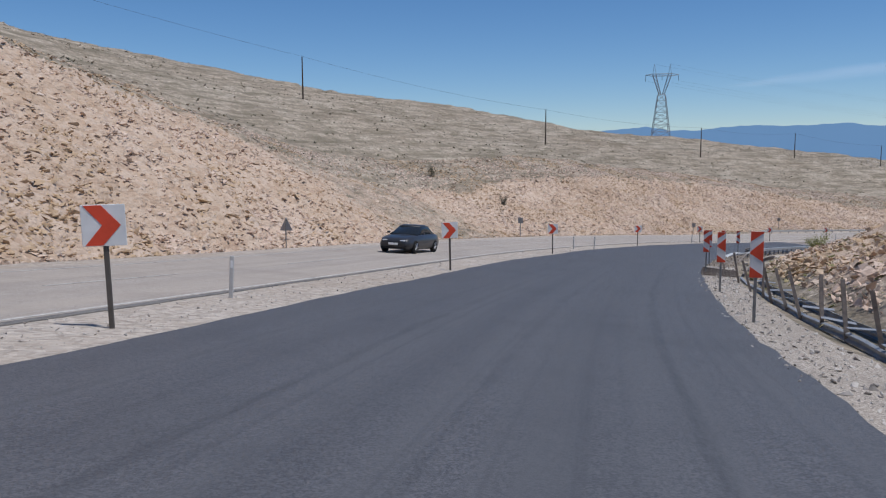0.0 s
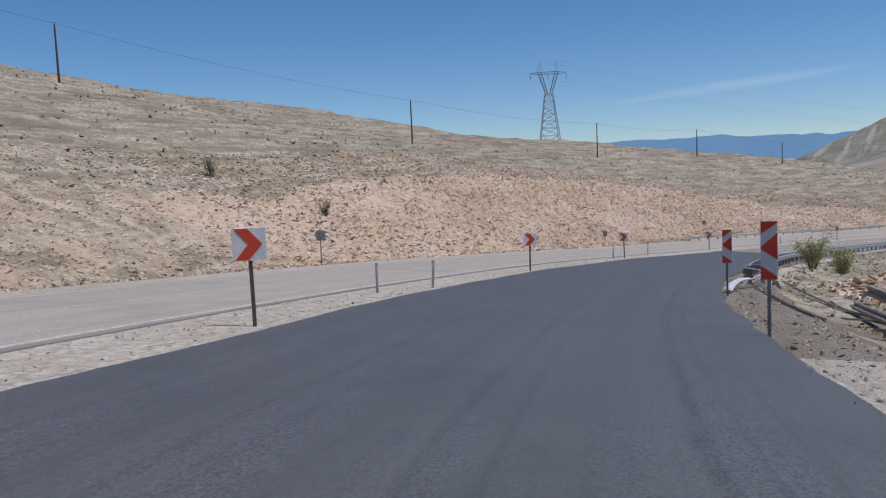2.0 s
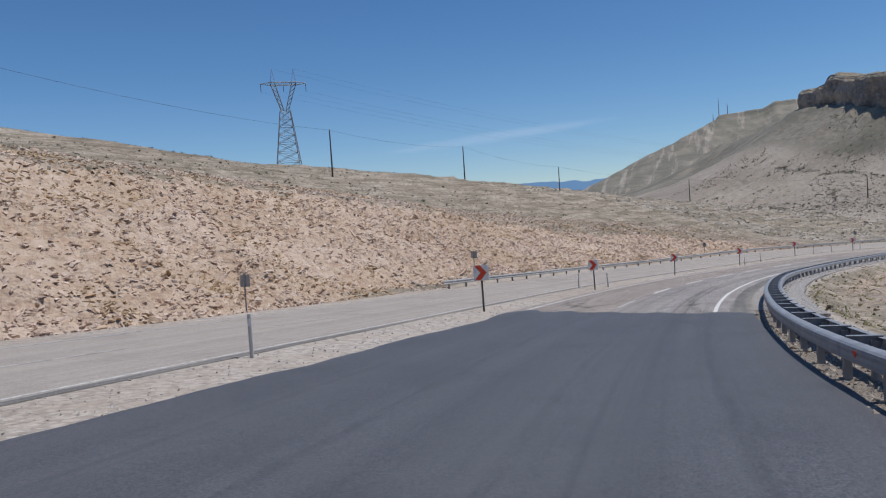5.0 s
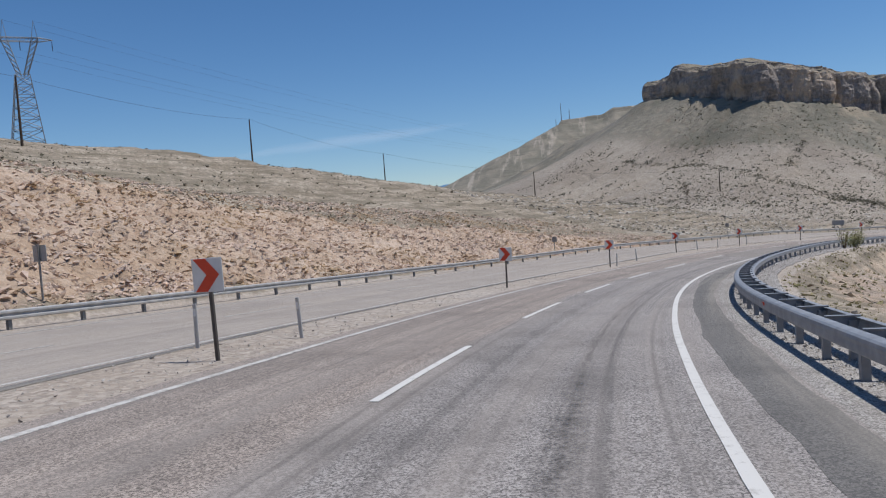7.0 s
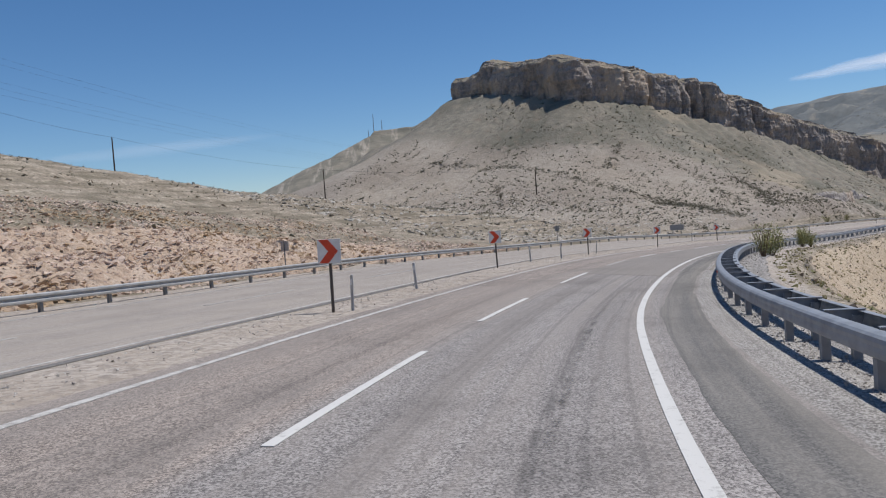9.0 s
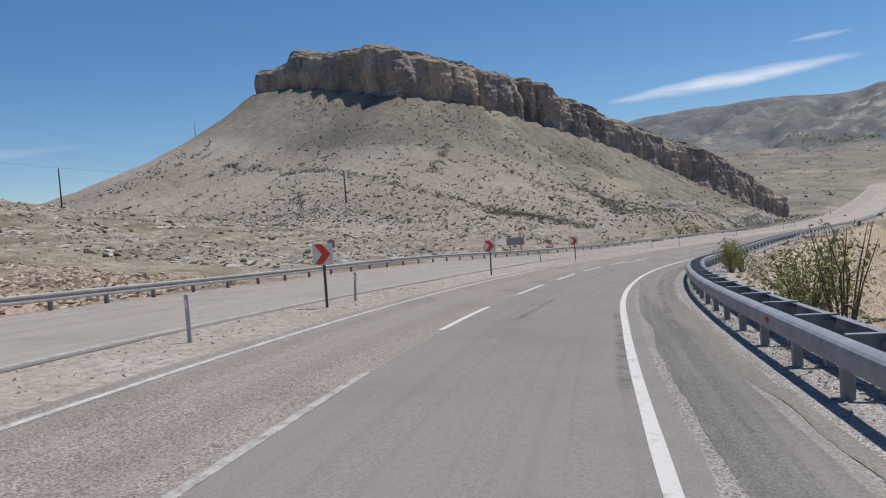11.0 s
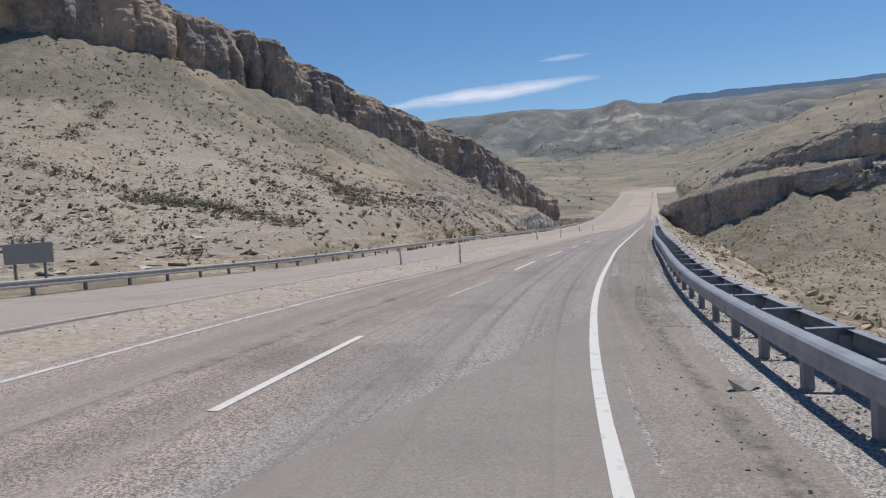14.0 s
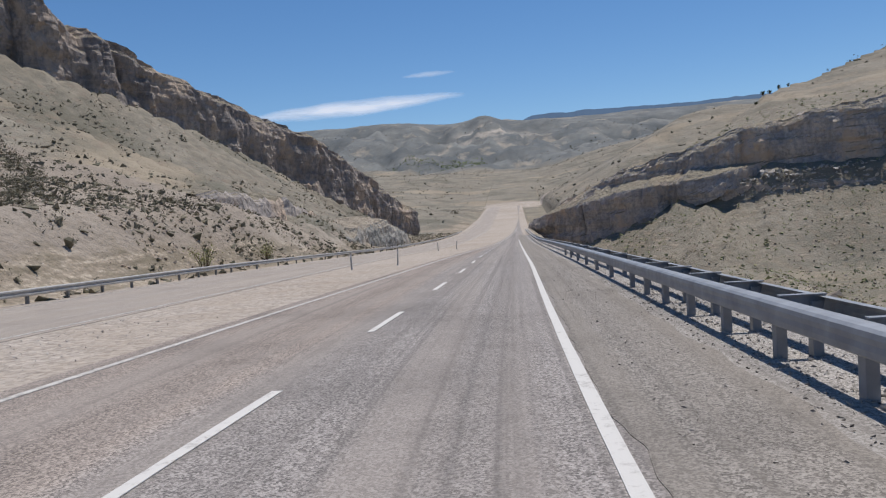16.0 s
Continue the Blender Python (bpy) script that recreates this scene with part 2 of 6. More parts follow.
OLD_ASPHALT = make_asphalt("worn_asphalt", (0.125, 0.114, 0.106), (0.51, 0.465, 0.43), (0.335, 0.295, 0.26), 1.0, 0.25, ((-0.42, 0.06, 0.42), (-0.02, 0.05, 0.28), (-1.9, 0.09, 0.18), (-2.75, 0.05, 0.35)), (1.08, 0.985, 0.90))
FAR_ASPHALT = make_asphalt("sunbleached_asphalt", (0.27, 0.237, 0.205), (0.49, 0.435, 0.38), (0.43, 0.37, 0.31), 1.2, 0.2)
SMOOTH_ASPHALT = make_asphalt("smoother_patch", (0.225, 0.20, 0.178), (0.34, 0.305, 0.272), (0.29, 0.258, 0.228), 1.4, 0.2)
GRAVELLY = make_asphalt("stony_shoulder", (0.115, 0.103, 0.09), (0.43, 0.39, 0.345), (0.27, 0.24, 0.205), 0.8)
DUSTY = make_asphalt("dusty_shoulder", (0.21, 0.185, 0.16), (0.37, 0.33, 0.285), (0.16, 0.145, 0.13), 0.9)
VERGE = make_asphalt("crushed_stone_verge", (0.13, 0.12, 0.11), (0.56, 0.525, 0.49), (0.33, 0.30, 0.265), 0.7)
PALE_EARTH = make_asphalt("pale_gravelly_earth", (0.21, 0.18, 0.15), (0.55, 0.485, 0.41), (0.40, 0.34, 0.275), 0.75)
EARTH = make_asphalt("dusty_earth", (0.10, 0.083, 0.066), (0.33, 0.275, 0.225), (0.20, 0.16, 0.125), 0.8)
SHOULDER = make_asphalt("patched_shoulder", (0.11, 0.105, 0.10), (0.25, 0.235, 0.215), (0.33, 0.30, 0.26), 0.9)
STEEL = plain("galvanised_steel", (0.345, 0.36, 0.38), 0.5, 0.2, 0.3, 3.0)
PALE_STEEL = plain("weathered_zinc", (0.50, 0.49, 0.47), 0.6, 0.1, 0.25, 3.0)
STEEL_DULL = plain("weathered_steel", (0.30, 0.30, 0.29), 0.6, 0.5, 0.3, 4.0)
PYLON_STEEL = plain("pylon_steel", (0.27, 0.28, 0.29), 0.6, 0.4)
WOOD = plain("dark_pole_wood", (0.10, 0.075, 0.055), 0.9, 0.0, 0.35, 4.0)
RED = plain("red_sheeting", (0.70, 0.085, 0.04), 0.45, 0.0, 0.15, 5.0)
WIRE = plain("cable", (0.05, 0.05, 0.05), 0.6)

# ---- noise on arrays ----


def lattice(ix, iy, seed):
    h = (ix * 374761393 + iy * 668265263 + seed * 1442695041) & 0xFFFFFFFF
    h = ((h ^ (h >> 13)) * 1274126177) & 0xFFFFFFFF
    return ((h ^ (h >> 16)) & 0xFFFF) / 65535.0


def vnoise(x, y, seed=0):
    x, y = np.asarray(x, float), np.asarray(y, float)
    ix, iy = np.floor(x).astype(np.int64), np.floor(y).astype(np.int64)
    fx, fy = x - ix, y - iy
    fx, fy = fx * fx * fx * (fx * (fx * 6 - 15) + 10), fy * fy * fy * (fy * (fy * 6 - 15) + 10)
    a, b = lattice(ix, iy, seed), lattice(ix + 1, iy, seed)
    c, d = lattice(ix, iy + 1, seed), lattice(ix + 1, iy + 1, seed)
    return (a + (b - a) * fx) * (1 - fy) + (c + (d - c) * fx) * fy


def fbm(x, y, octaves=4, seed=0, gain=0.5):
    """Noise about 0, from -1 to 1."""
    total, size, amp = 0.0, 0.0, 1.0
    for o in range(octaves):
        total = total + amp * (vnoise(x, y, seed + o * 17) * 2 - 1)
        size, amp, x, y = size + amp, amp * gain, x * 2.03 + 11.7, y * 2.03 + 5.3
    return total / size


def step(a, b, x):
    q = np.clip((x - a) / (b - a), 0, 1)
    return q * q * (3 - 2 * q)


def curve(xs, ys, x):
    """A smooth line through knots."""
    xs, ys = np.asarray(xs, float), np.asarray(ys, float)
    m = np.gradient(ys, xs)
    x = np.clip(x, xs[0], xs[-1])
    j = np.clip(np.searchsorted(xs, x) - 1, 0, len(xs) - 2)
    h = xs[j + 1] - xs[j]
    u = (x - xs[j]) / h
    return (ys[j] * (1 + 2 * u) * (1 - u) ** 2 + m[j] * h * u * (1 - u) ** 2
            + ys[j + 1] * u * u * (3 - 2 * u) + m[j + 1] * h * u * u * (u - 1))


# ---- the road's line ----
# s runs along the driven lane from its first metre, l is metres to the right of it
AXIS_S = [-300, -40, -10, 20, 50, 80, 110, 140, 170, 200, 230, 260, 281, 320, 420, 560, 781, 2800]
AXIS_X = [-135.0, -30.0, -17.9, -5.5, 9.9, 29.3, 52.9, 78.2, 106.2, 135.7, 165.4, 195.2, 215.7, 253.6, 350.7, 486.6, 701.2, 2661]
AXIS_Y = [-294.8, -57.1, -29.6, -2.3, 23.5, 46.2, 64.9, 80.5, 91.6, 97.1, 98.7, 96.0, 91.8, 82.6, 58.7, 25.2, -28.0, -515]
AXIS_Z = [25.0, 5.69, 2.55, -0.5, -3.14, -5.71, -8.17, -10.17, -11.8, -12.91, -14.34, -15.65, -16.1, -17.1, -19.9, -20.9, -12.6, -12.6]
FINE = np.arange(-300.0, 2800.0, 1.0)
_fx, _fy = curve(AXIS_S, AXIS_X, FINE), curve(AXIS_S, AXIS_Y, FINE)
_tx, _ty = np.gradient(_fx), np.gradient(_fy)
_n = np.hypot(_tx, _ty)
_k = np.exp(-0.5 * (np.arange(-60, 61) / 14.0) ** 2)
_k /= _k.sum()
_pad = lambda a: np.convolve(np.pad(a, 60, mode="edge"), _k, mode="valid")  # noqa: E731
_hx, _hy = _pad(_tx / _n), _pad(_ty / _n)
_hn = np.hypot(_hx, _hy)
HEAD_X, HEAD_Y = _hx / _hn, _hy / _hn


def axis_z(s):
    return curve(AXIS_S, AXIS_Z, s)


def plan(s, l):
    """World x and y of a place beside the road."""
    s, l = np.asarray(s, float), np.asarray(l, float)
    hx, hy = np.interp(s, FINE, HEAD_X), np.interp(s, FINE, HEAD_Y)
    near = np.minimum(l, 70.0)
    x = curve(AXIS_S, AXIS_X, s) + near * hy
    y = curve(AXIS_S, AXIS_Y, s) - near * hx
    past = np.maximum(l - 70.0, 0.0)
    return x - 0.2402 * past, y - 0.9707 * past


def bank(s):
    return curve([-300, 0, 30, 170, 225, 245, 285, 330, 2800], [0.02, 0.03, 0.03, 0.032, 0.04, 0.05, 0.0, 0.0, 0.0], s)


def road_z(s, l):
    """The height of the paved platform."""
    return axis_z(s) - bank(s) * np.clip(l, -17.0, 4.0)


def heading(s):
    return math.atan2(float(np.interp(s, FINE, HEAD_Y)), float(np.interp(s, FINE, HEAD_X)))


# ---- the lie of the land ----
BROW_S = [620, 540, 459, 428.6, 400, 380, 361]
BROW_L = [-420, -360, -301, -233, -192, -168, -147]
BROW_Z = [36, 33, 31, 29.8, 29.3, 28.5, 27]
CLIFF_S = [378, 370, 359, 361, 361, 361, 360, 379, 403, 427, 445, 472, 489, 518, 523, 521, 516]
CLIFF_L = [-160, -152, -145, -135, -133.5, -129, -99, -88, -75.5, -63.5, -56, -45.5, -39.7, -30.4, -35, -46, -60]
CLIFF_BASE = [29.5, 28, 27.6, 27.4, 27.3, 26.8, 20.2, 18, 11.2, 5, 0.5, -8, -13, -21.5, -22, -20, -16]
CLIFF_TOP = [35.6, 35.4, 35.2, 35.4, 38.8, 37.8, 33.8, 30.6, 25, 15.2, 10.2, 4.6, -1.7, -12.8, -12, -8, -3]
RIGHT_S = [556, 541, 525, 507, 497, 492, 489, 483, 470, 440]
RIGHT_L = [12, 15.7, 24, 37.6, 51.6, 65, 78.6, 99, 150, 240]
RIGHT_BASE = [-24, -26, -26.0, -20.3, -12.5, -6.3, -5.4, -5.0, -2, 4]
RIGHT_TOP = [-18, -13.5, -8.8, -3.4, 0.6, 3.6, 6.3, 8.2, 13, 22]
# the shelf between the lower and the upper wall of the gorge: where it begins and ends
SHELF_LOW = [-19.5, -17.2, -15.2, -11.2, -9.8, -6.4, -5.5, -5.1, -2.1, 3.9]
SHELF_HIGH = [-18.6, -14.2, -10.2, -8.5, -6.8, -6.3, -5.4, -5.0, -2, 4]
LEDGE_S = [499, 490, 483, 480, 473, 455]
LEDGE_L = [44, 51, 64, 78, 99, 150]
LEDGE_BASE = [-18.5, -16.5, -16, -15.3, -14.6, -12]
LEDGE_TOP = [-14, -11.5, -12, -12, -12.2, -9]


def walls_of(ss, ll, base, top, every):
    """A cliff line in the world, at even steps: x, y, foot and rim."""
    k = np.arange(len(ss))
    q = np.linspace(0, len(ss) - 1, 3000)
    x, y = plan(np.interp(q, k, ss), np.interp(q, k, ll))
    far = np.r_[0, np.cumsum(np.hypot(np.diff(x), np.diff(y)))]
    at = np.arange(0, far[-1], every)
    q = np.interp(at, far, q)
    x, y = plan(np.interp(q, k, ss), np.interp(q, k, ll))
    return x, y, np.interp(q, k, base), np.interp(q, k, top)


def nearest(px, py, line):
    """Distance to a cliff line, the foot and rim there, and whether the place is behind it."""
    lx, ly, lb, lt = line
    dist = np.full(px.shape, 1e9)
    foot, rim, side = np.zeros(px.shape), np.zeros(px.shape), np.zeros(px.shape)
    tx, ty = np.gradient(lx), np.gradient(ly)
    for i in range(len(lx)):
        d = (px - lx[i]) ** 2 + (py - ly[i]) ** 2
        less = d < dist
        dist[less], foot[less], rim[less] = d[less], lb[i], lt[i]
        side[less] = (tx[i] * (py - ly[i]) - ty[i] * (px - lx[i]))[less]
    return np.sqrt(dist), foot, rim, side > 0


LEFT_CLIFF = walls_of(BROW_S + CLIFF_S[2:], BROW_L + CLIFF_L[2:], BROW_Z + CLIFF_BASE[2:], BROW_Z + CLIFF_TOP[2:], 6.0)
RIGHT_CLIFF = walls_of(RIGHT_S, RIGHT_L, RIGHT_BASE, RIGHT_TOP, 6.0)


def hill_left(s, d):
    """Height over the platform, d metres left of the driven lane."""
    rim = curve([-300, 0, 34, 45, 56, 68, 80, 97, 124, 140, 155, 172, 192, 212, 240, 290, 340],
                [15, 14, 11.2, 9.4, 7.4, 5.4, 5.0, 7.2, 8.6, 8.2, 7.4, 5.6, 3.6, 2.4, 1.4, 0.6, 0.3], s)
    mid = curve([-300, 40, 93, 133, 175, 203, 236, 273, 306, 360], [25, 23, 19.3, 18.2, 16.3, 14.2, 11.0, 7.5, 4.5, 4], s)
    high = curve([-300, 60, 104, 147, 169, 191, 215, 236, 251, 275, 300, 340], [36, 32, 29.4, 27, 24.3, 22, 20, 18.5, 16.5, 12.5, 8, 5], s)
    foot = curve([-300, 60, 100, 125, 200, 230, 300], [19.5, 19.5, 20, 18.5, 18.5, 18.5, 18.5], s)
    z = np.where(d < 34, rim * np.clip((d - foot) / (34 - foot), 0, 1) ** 0.9, 0)
    z = np.where((d >= 34) & (d < 75), rim + (mid - rim) * ((d - 34) / 41), z)
    z = np.where((d >= 75) & (d < 120), mid + (high - mid) * ((d - 75) / 45), z)
    z = np.where(d >= 120, high - 10 * step(120, 260, d), z)
    return z, rim


def land(s, l):
    """Ground height, and how much each place is cutting, talus, gravel, grass and distance."""
    x, y = plan(s, l)
    d = -l
    zr = axis_z(s)
    hill, rim = hill_left(s, d)
    platform = zr + bank(s) * 17.0
    left = platform + hill
    cut = step(17.5, 21, d) * (1 - step(32, 36, d)) * step(0.8, 3.0, rim) * (1 - step(205, 235, s)) * (1 - 0.52 * step(46, 56, s) * (1 - step(68, 78, s)))
    rough = fbm(x / 9, y / 9, 5, 3) * 0.9 + np.abs(fbm(x / 2.6, y / 2.6, 3, 9)) * 0.9 - 0.3
    gully = (1 - np.abs(fbm(s / 7.0, d / 40.0, 3, 31))) ** 3 + 0.9 * (1 - np.abs(fbm((s + 0.8 * d) / 15.0, d / 45.0, 2, 35))) ** 6
    du, dv = (s * 0.8 - d * 0.9) / 5.5, (s * 0.5 + d * 0.8) / 1.3
    beds = np.abs(fbm(du, dv, 4, 33)) * 1.3 + np.abs(fbm(du * 2.7, dv * 1.6, 3, 37)) * 0.7
    block = np.round(fbm(du * 1.9, dv * 0.8, 2, 45) * 5) / 5 * 0.25 + fbm(x / 1.1, y / 1.1, 2, 47) * 0.14
    left = left + cut * (rough * 0.5 + beds * 0.6 - 0.4 - gully * 0.8 + block)
    wild = step(34, 50, d)
    left = left + wild * (fbm(x / 30, y / 30, 5, 5) * 1.6 + fbm(x / 4, y / 4, 3, 6) * 0.22)
    # terraces of bedrock on the natural slope
    band = 0.9
    ledge = np.floor(left / band) * band + band * step(0.55, 1.0, (left / band) % 1.0)
    left = left + wild * step(-0.25, 0.1, fbm(x / 22, y / 22, 3, 77)) * 0.9 * (ledge - left)
    # talus and tableland
    dist, foot, top, behind = nearest(x, y, LEFT_CLIFF)
    talus = foot + 0.6 - 44 * (1 - np.exp(-np.maximum(dist - 4.0, 0) / 55.0)) + fbm(x / 25, y / 25, 5, 21) * 1.1 * step(2, 20, dist)
    talus = talus - 3.0 * step(405, 462, s) * (1 - step(25, 60, dist))
    top_land = np.where(dist < 5, foot - 1.5, top - 1.0 + fbm(x / 12, y / 12, 4, 8) * 1.0 * step(5, 30, dist))
    front = np.where(behind, top_land, talus)
    use = step(255, 300, s) * step(18.5, 25, d) * (1 - step(560, 640, s))
    front = np.where(s > 556, np.minimum(front, left + 6), front)
    blend = np.maximum(left, front) + 0.8 * np.exp(-np.abs(left - front) / 2.0) * (~behind)
    is_talus = use * step(-1.5, 1.5, front - left)
    left = left * (1 - use) + blend * use
    # right of the road
    e = l
    drop = curve([-300, 60, 90, 190, 230, 280, 340, 480, 560, 640, 2800], [0, 0.0, 0.6, 1.2, 4, 7, 8.5, 7.5, 2, 2, 2], s)
    mound = curve([-300, 0, 30, 60, 85, 110, 2800], [3.0, 3.0, 2.7, 1.8, 0.5, 0, 0], s)
    right = zr - bank(s) * 4.0 - 0.15
    right = right + mound * step(5, 13, e) * (1 + 0.4 * fbm(x / 5, y / 5, 4, 41)) - drop * step(5.0, 5.0 + 2.0 * np.maximum(drop, 1.0), e)
    right = right + step(4.5, 8, e) * (fbm(x / 12, y / 12, 5, 15) * 0.7 + np.abs(fbm(x / 1.7, y / 1.7, 3, 19)) * 0.35)
    rd, rfoot, rtop, rbehind = nearest(x, y, RIGHT_CLIFF)
    apron = np.maximum(rd - 6.0 * (1 - step(40, 58, l)), 0)
    rtalus = rfoot - 4.0 * step(8, 10.5, rd) * step(42, 56, l) - 0.42 * np.minimum(apron, 45) - 0.05 * apron + fbm(x / 18, y / 18, 5, 23) * 1.2
    rhill = np.where(rd < 5, rfoot - 1.5, rtop - 0.5 + (rd - 5) * 0.225 - np.maximum(0, rd - 260) * 0.12 + fbm(x / 40, y / 40, 5, 29) * (1 + rd * 0.02))
    rhill = np.minimum(rhill, zr + np.maximum(0, e - 7) * 0.5)
    ruse = step(330, 400, s + np.maximum(0, e - 30) * 0.6) * step(8, 22, e)
    right = right * (1 - ruse) + np.where(rbehind, rhill, np.maximum(right - 12 * step(20, 40, e), rtalus)) * ruse
    z = np.where(l < -17, left, np.where(l > 4.0, right, zr - bank(s) * l))
    # distance: rolling country beyond the gorge
    out_z = curve([540, 640, 781, 1000, 1356, 1600, 1950, 2400, 2800], [-21, -20, -13.5, 8, 43, 80, 175, 200, 190], s)
    out_z = out_z + fbm(x / 160, y / 160, 5, 51) * 10 * step(700, 1200, s) + fbm(x / 500, y / 500, 4, 53) * 5 * step(1300, 2000, s)
    crest = curve([-2000, -480, -398, -239, -146, -95, -47, -17, 83, 168, 400, 2600], [178, 177, 181, 183, 174, 178, 188, 175, 172, 171, 176, 170], l) - 176
    spur = np.abs(fbm(x / 130, y / 130 + 3.3, 4, 57))
    out_z = out_z + crest * step(1500, 1900, s) * (1 - step(1960, 2200, s)) + (10 - 60 * spur) * step(1250, 1500, s) * (1 - step(1820, 1950, s))
    shelf = 4.0
    out_z = np.where((l < -20) & (s > 690), out_z + step(690, 740, s) * (1 - step(1000, 1100, s)) * 0.85 * (np.floor(out_z / shelf) * shelf + shelf * step(0.6, 1.0, (out_z / shelf) % 1.0) - out_z), out_z)
    knoll = np.exp(-((s - 660) / 95) ** 4 - ((l + 41) / 20) ** 4)
    out_z = out_z + 5.0 * knoll
    out_z = out_z + np.maximum(0, l - 30) * 0.22 * step(560, 760, s) * (1 - step(1200, 1700, s)) + np.clip(-l - 40, 0, 260) * 0.10 * step(600, 760, s) * (1 - step(1000, 1500, s))
    along = np.where(l > 18, step(760, 1000, s), step(560, 660, s))
    low = step(0.10, 0.30, (y - 90) / np.maximum(x - 90, 1.0)) * step(150, 300, d)
    out_z = out_z * (1 - low) + low * (-25 + 10 * fbm(x / 300, y / 300, 4, 63))
    z = np.where(np.abs(l + 6) < 12, z, z * (1 - along) + out_z * along)
    z = np.where((s > 800) & (l <= 18), out_z, z)
    # wide country far off to the left
    way_left = step(300, 700, d) * (1 - along)
    z = z * (1 - way_left) + way_left * (-5 + 12 * fbm(x / 300, y / 300, 4, 61))
    road = step(-18.5, -17.5, l) * (1 - step(3.6, 4.4, l)) * (1 - step(790, 800, s))
    z = z - road * 0.014
    gravel = np.clip(step(-19.5, -17.0, l) * np.where(s < 72, 1 - step(2.7, 3.5, l), 1 - step(4.6, 5.6, l)), 0, 1) * (1 - step(790, 800, s))
    gravel = np.maximum(gravel, 0.85 * np.exp(-((s - 805) / 38) ** 2 - ((l - 2) / 34) ** 2))
    green = np.maximum(step(255, 310, s) * step(9, 20, l) * 0.52, along * 0)
    green = np.maximum(np.maximum(step(330, 420, s) * step(16, 40, l) * 0.58, green), along * 0.62)
    green = np.maximum(green, (0.36 + 0.40 * (1 - step(25, 60, dist))) * step(350, 400, s) * step(20, 30, d))
    green = np.maximum(green, 0.42 * step(312, 345, s) * step(19, 24, d) * (1 - step(60, 85, d)))
    green = np.maximum(green, 0.30 * step(150, 240, s) * step(40, 70, d) * (1 - use))
    green = green * (1 - is_talus * (1 - step(315, 385, s + (d - 40) * 0.3)))
    green = np.maximum(green, 0.95 * knoll)
    green = np.maximum(green, 1.05 * is_talus * step(346, 366, s + 4 * fbm(x / 12, y / 12, 3, 51)) * step(29, 37, d + 4 * fbm(x / 9, y / 9, 3, 53)) * (1 - step(430, 460, s)))
    green = np.maximum(green, is_talus * step(300, 335, s) * (0.80 - (0.45 - 0.25 * step(355, 385, s)) * step(14 + 0.25 * (np.clip(s, 330, 430) - 330), 34 + 0.25 * (np.clip(s, 330, 430) - 330), dist)))
    green = np.maximum(green, 0.46 * step(5, 8, e) * (1 - step(20, 40, e)) * step(60, 72, s) * (1 - step(115, 140, s)))
    return x, y, z, {"cut": np.maximum(cut, step(4.8, 7, e) * (0.62 - 0.14 * step(70, 100, s) + 0.22 * step(195, 215, s) - 0.2 * step(58, 70, s) * (1 - step(110, 140, s))) * (1 - step(400, 440, s)) * (1 - step(14 + 12 * step(300, 230, s), 34, e))), "talus": np.maximum(is_talus, step(6, 10, e) * step(90, 130, s) * (1 - step(330, 430, s)) * (1 - step(30, 60, e))), "gravel": gravel, "bank": step(4, 6, l) * step(180, 215, s),
                     "scree": np.exp(-((s - 1775) / 55) ** 4 - ((l + 38) / 75) ** 4) + 0.8 * np.exp(-((s - 1560) / 8) ** 2) * step(-230, -200, l) * (1 - step(20, 60, l)),
                     "green": np.clip(green, 0, 1), "hazy_scrubland": along * step(1180, 1480, s + 0.25 * np.minimum(l, 400)) * 0.8}


def height_at(s, l):
    return float(land(np.array([float(s)]), np.array([float(l)]))[2][0])


def spans(*parts):
    """Knots from parts of (start, end, step)."""
    return np.concatenate([np.arange(a, b, q) for a, b, q in parts] + [[parts[-1][1]]])


GRID_S = spans((-300, -20, 14), (-20, 10, 1.5), (10, 210, 0.42), (210, 330, 0.7), (330, 560, 1.6), (560, 820, 6), (820, 2790, 30))
GRID_L = spans((-3200, -600, 130), (-600, -260, 17), (-260, -125, 5), (-125, -42, 1.6), (-42, -17, 0.4), (-17, 4, 1.5), (4, 24, 0.6), (24, 110, 2), (110, 300, 8), (300, 2600, 90))


def sheet(name, ss, ll, material):
    S, L = np.meshgrid(ss, ll, indexing="ij")
    x, y, z, masks = land(S, L)
    n, m = S.shape
    me = bpy.data.meshes.new(name)
    me.vertices.add(n * m)
    me.vertices.foreach_set("co", np.stack([x, y, z], -1).ravel())
    a = (np.arange(n - 1)[:, None] * m + np.arange(m - 1)[None]).ravel()
    quads = np.stack([a, a + m, a + m + 1, a + 1], -1)[:, ::-1]
    me.loops.add(quads.size)
    me.loops.foreach_set("vertex_index", quads.ravel().astype(np.int32))
    me.polygons.add(len(quads))
    me.polygons.foreach_set("loop_start", np.arange(0, quads.size, 4, dtype=np.int32))
    me.polygons.foreach_set("use_smooth", (np.broadcast_to(masks["cut"], S.shape)[:-1, :-1].ravel() < 0.4))
    for key, mask in masks.items():
        me.attributes.new(key, "FLOAT", "POINT").data.foreach_set("value", np.ascontiguousarray(np.broadcast_to(mask, S.shape)).ravel().astype(np.float32))
    me.update(calc_edges=True)
    me.validate()
    me.materials.append(material)
    return new(name, me)


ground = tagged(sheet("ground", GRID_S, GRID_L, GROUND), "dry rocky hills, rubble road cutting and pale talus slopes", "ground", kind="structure")


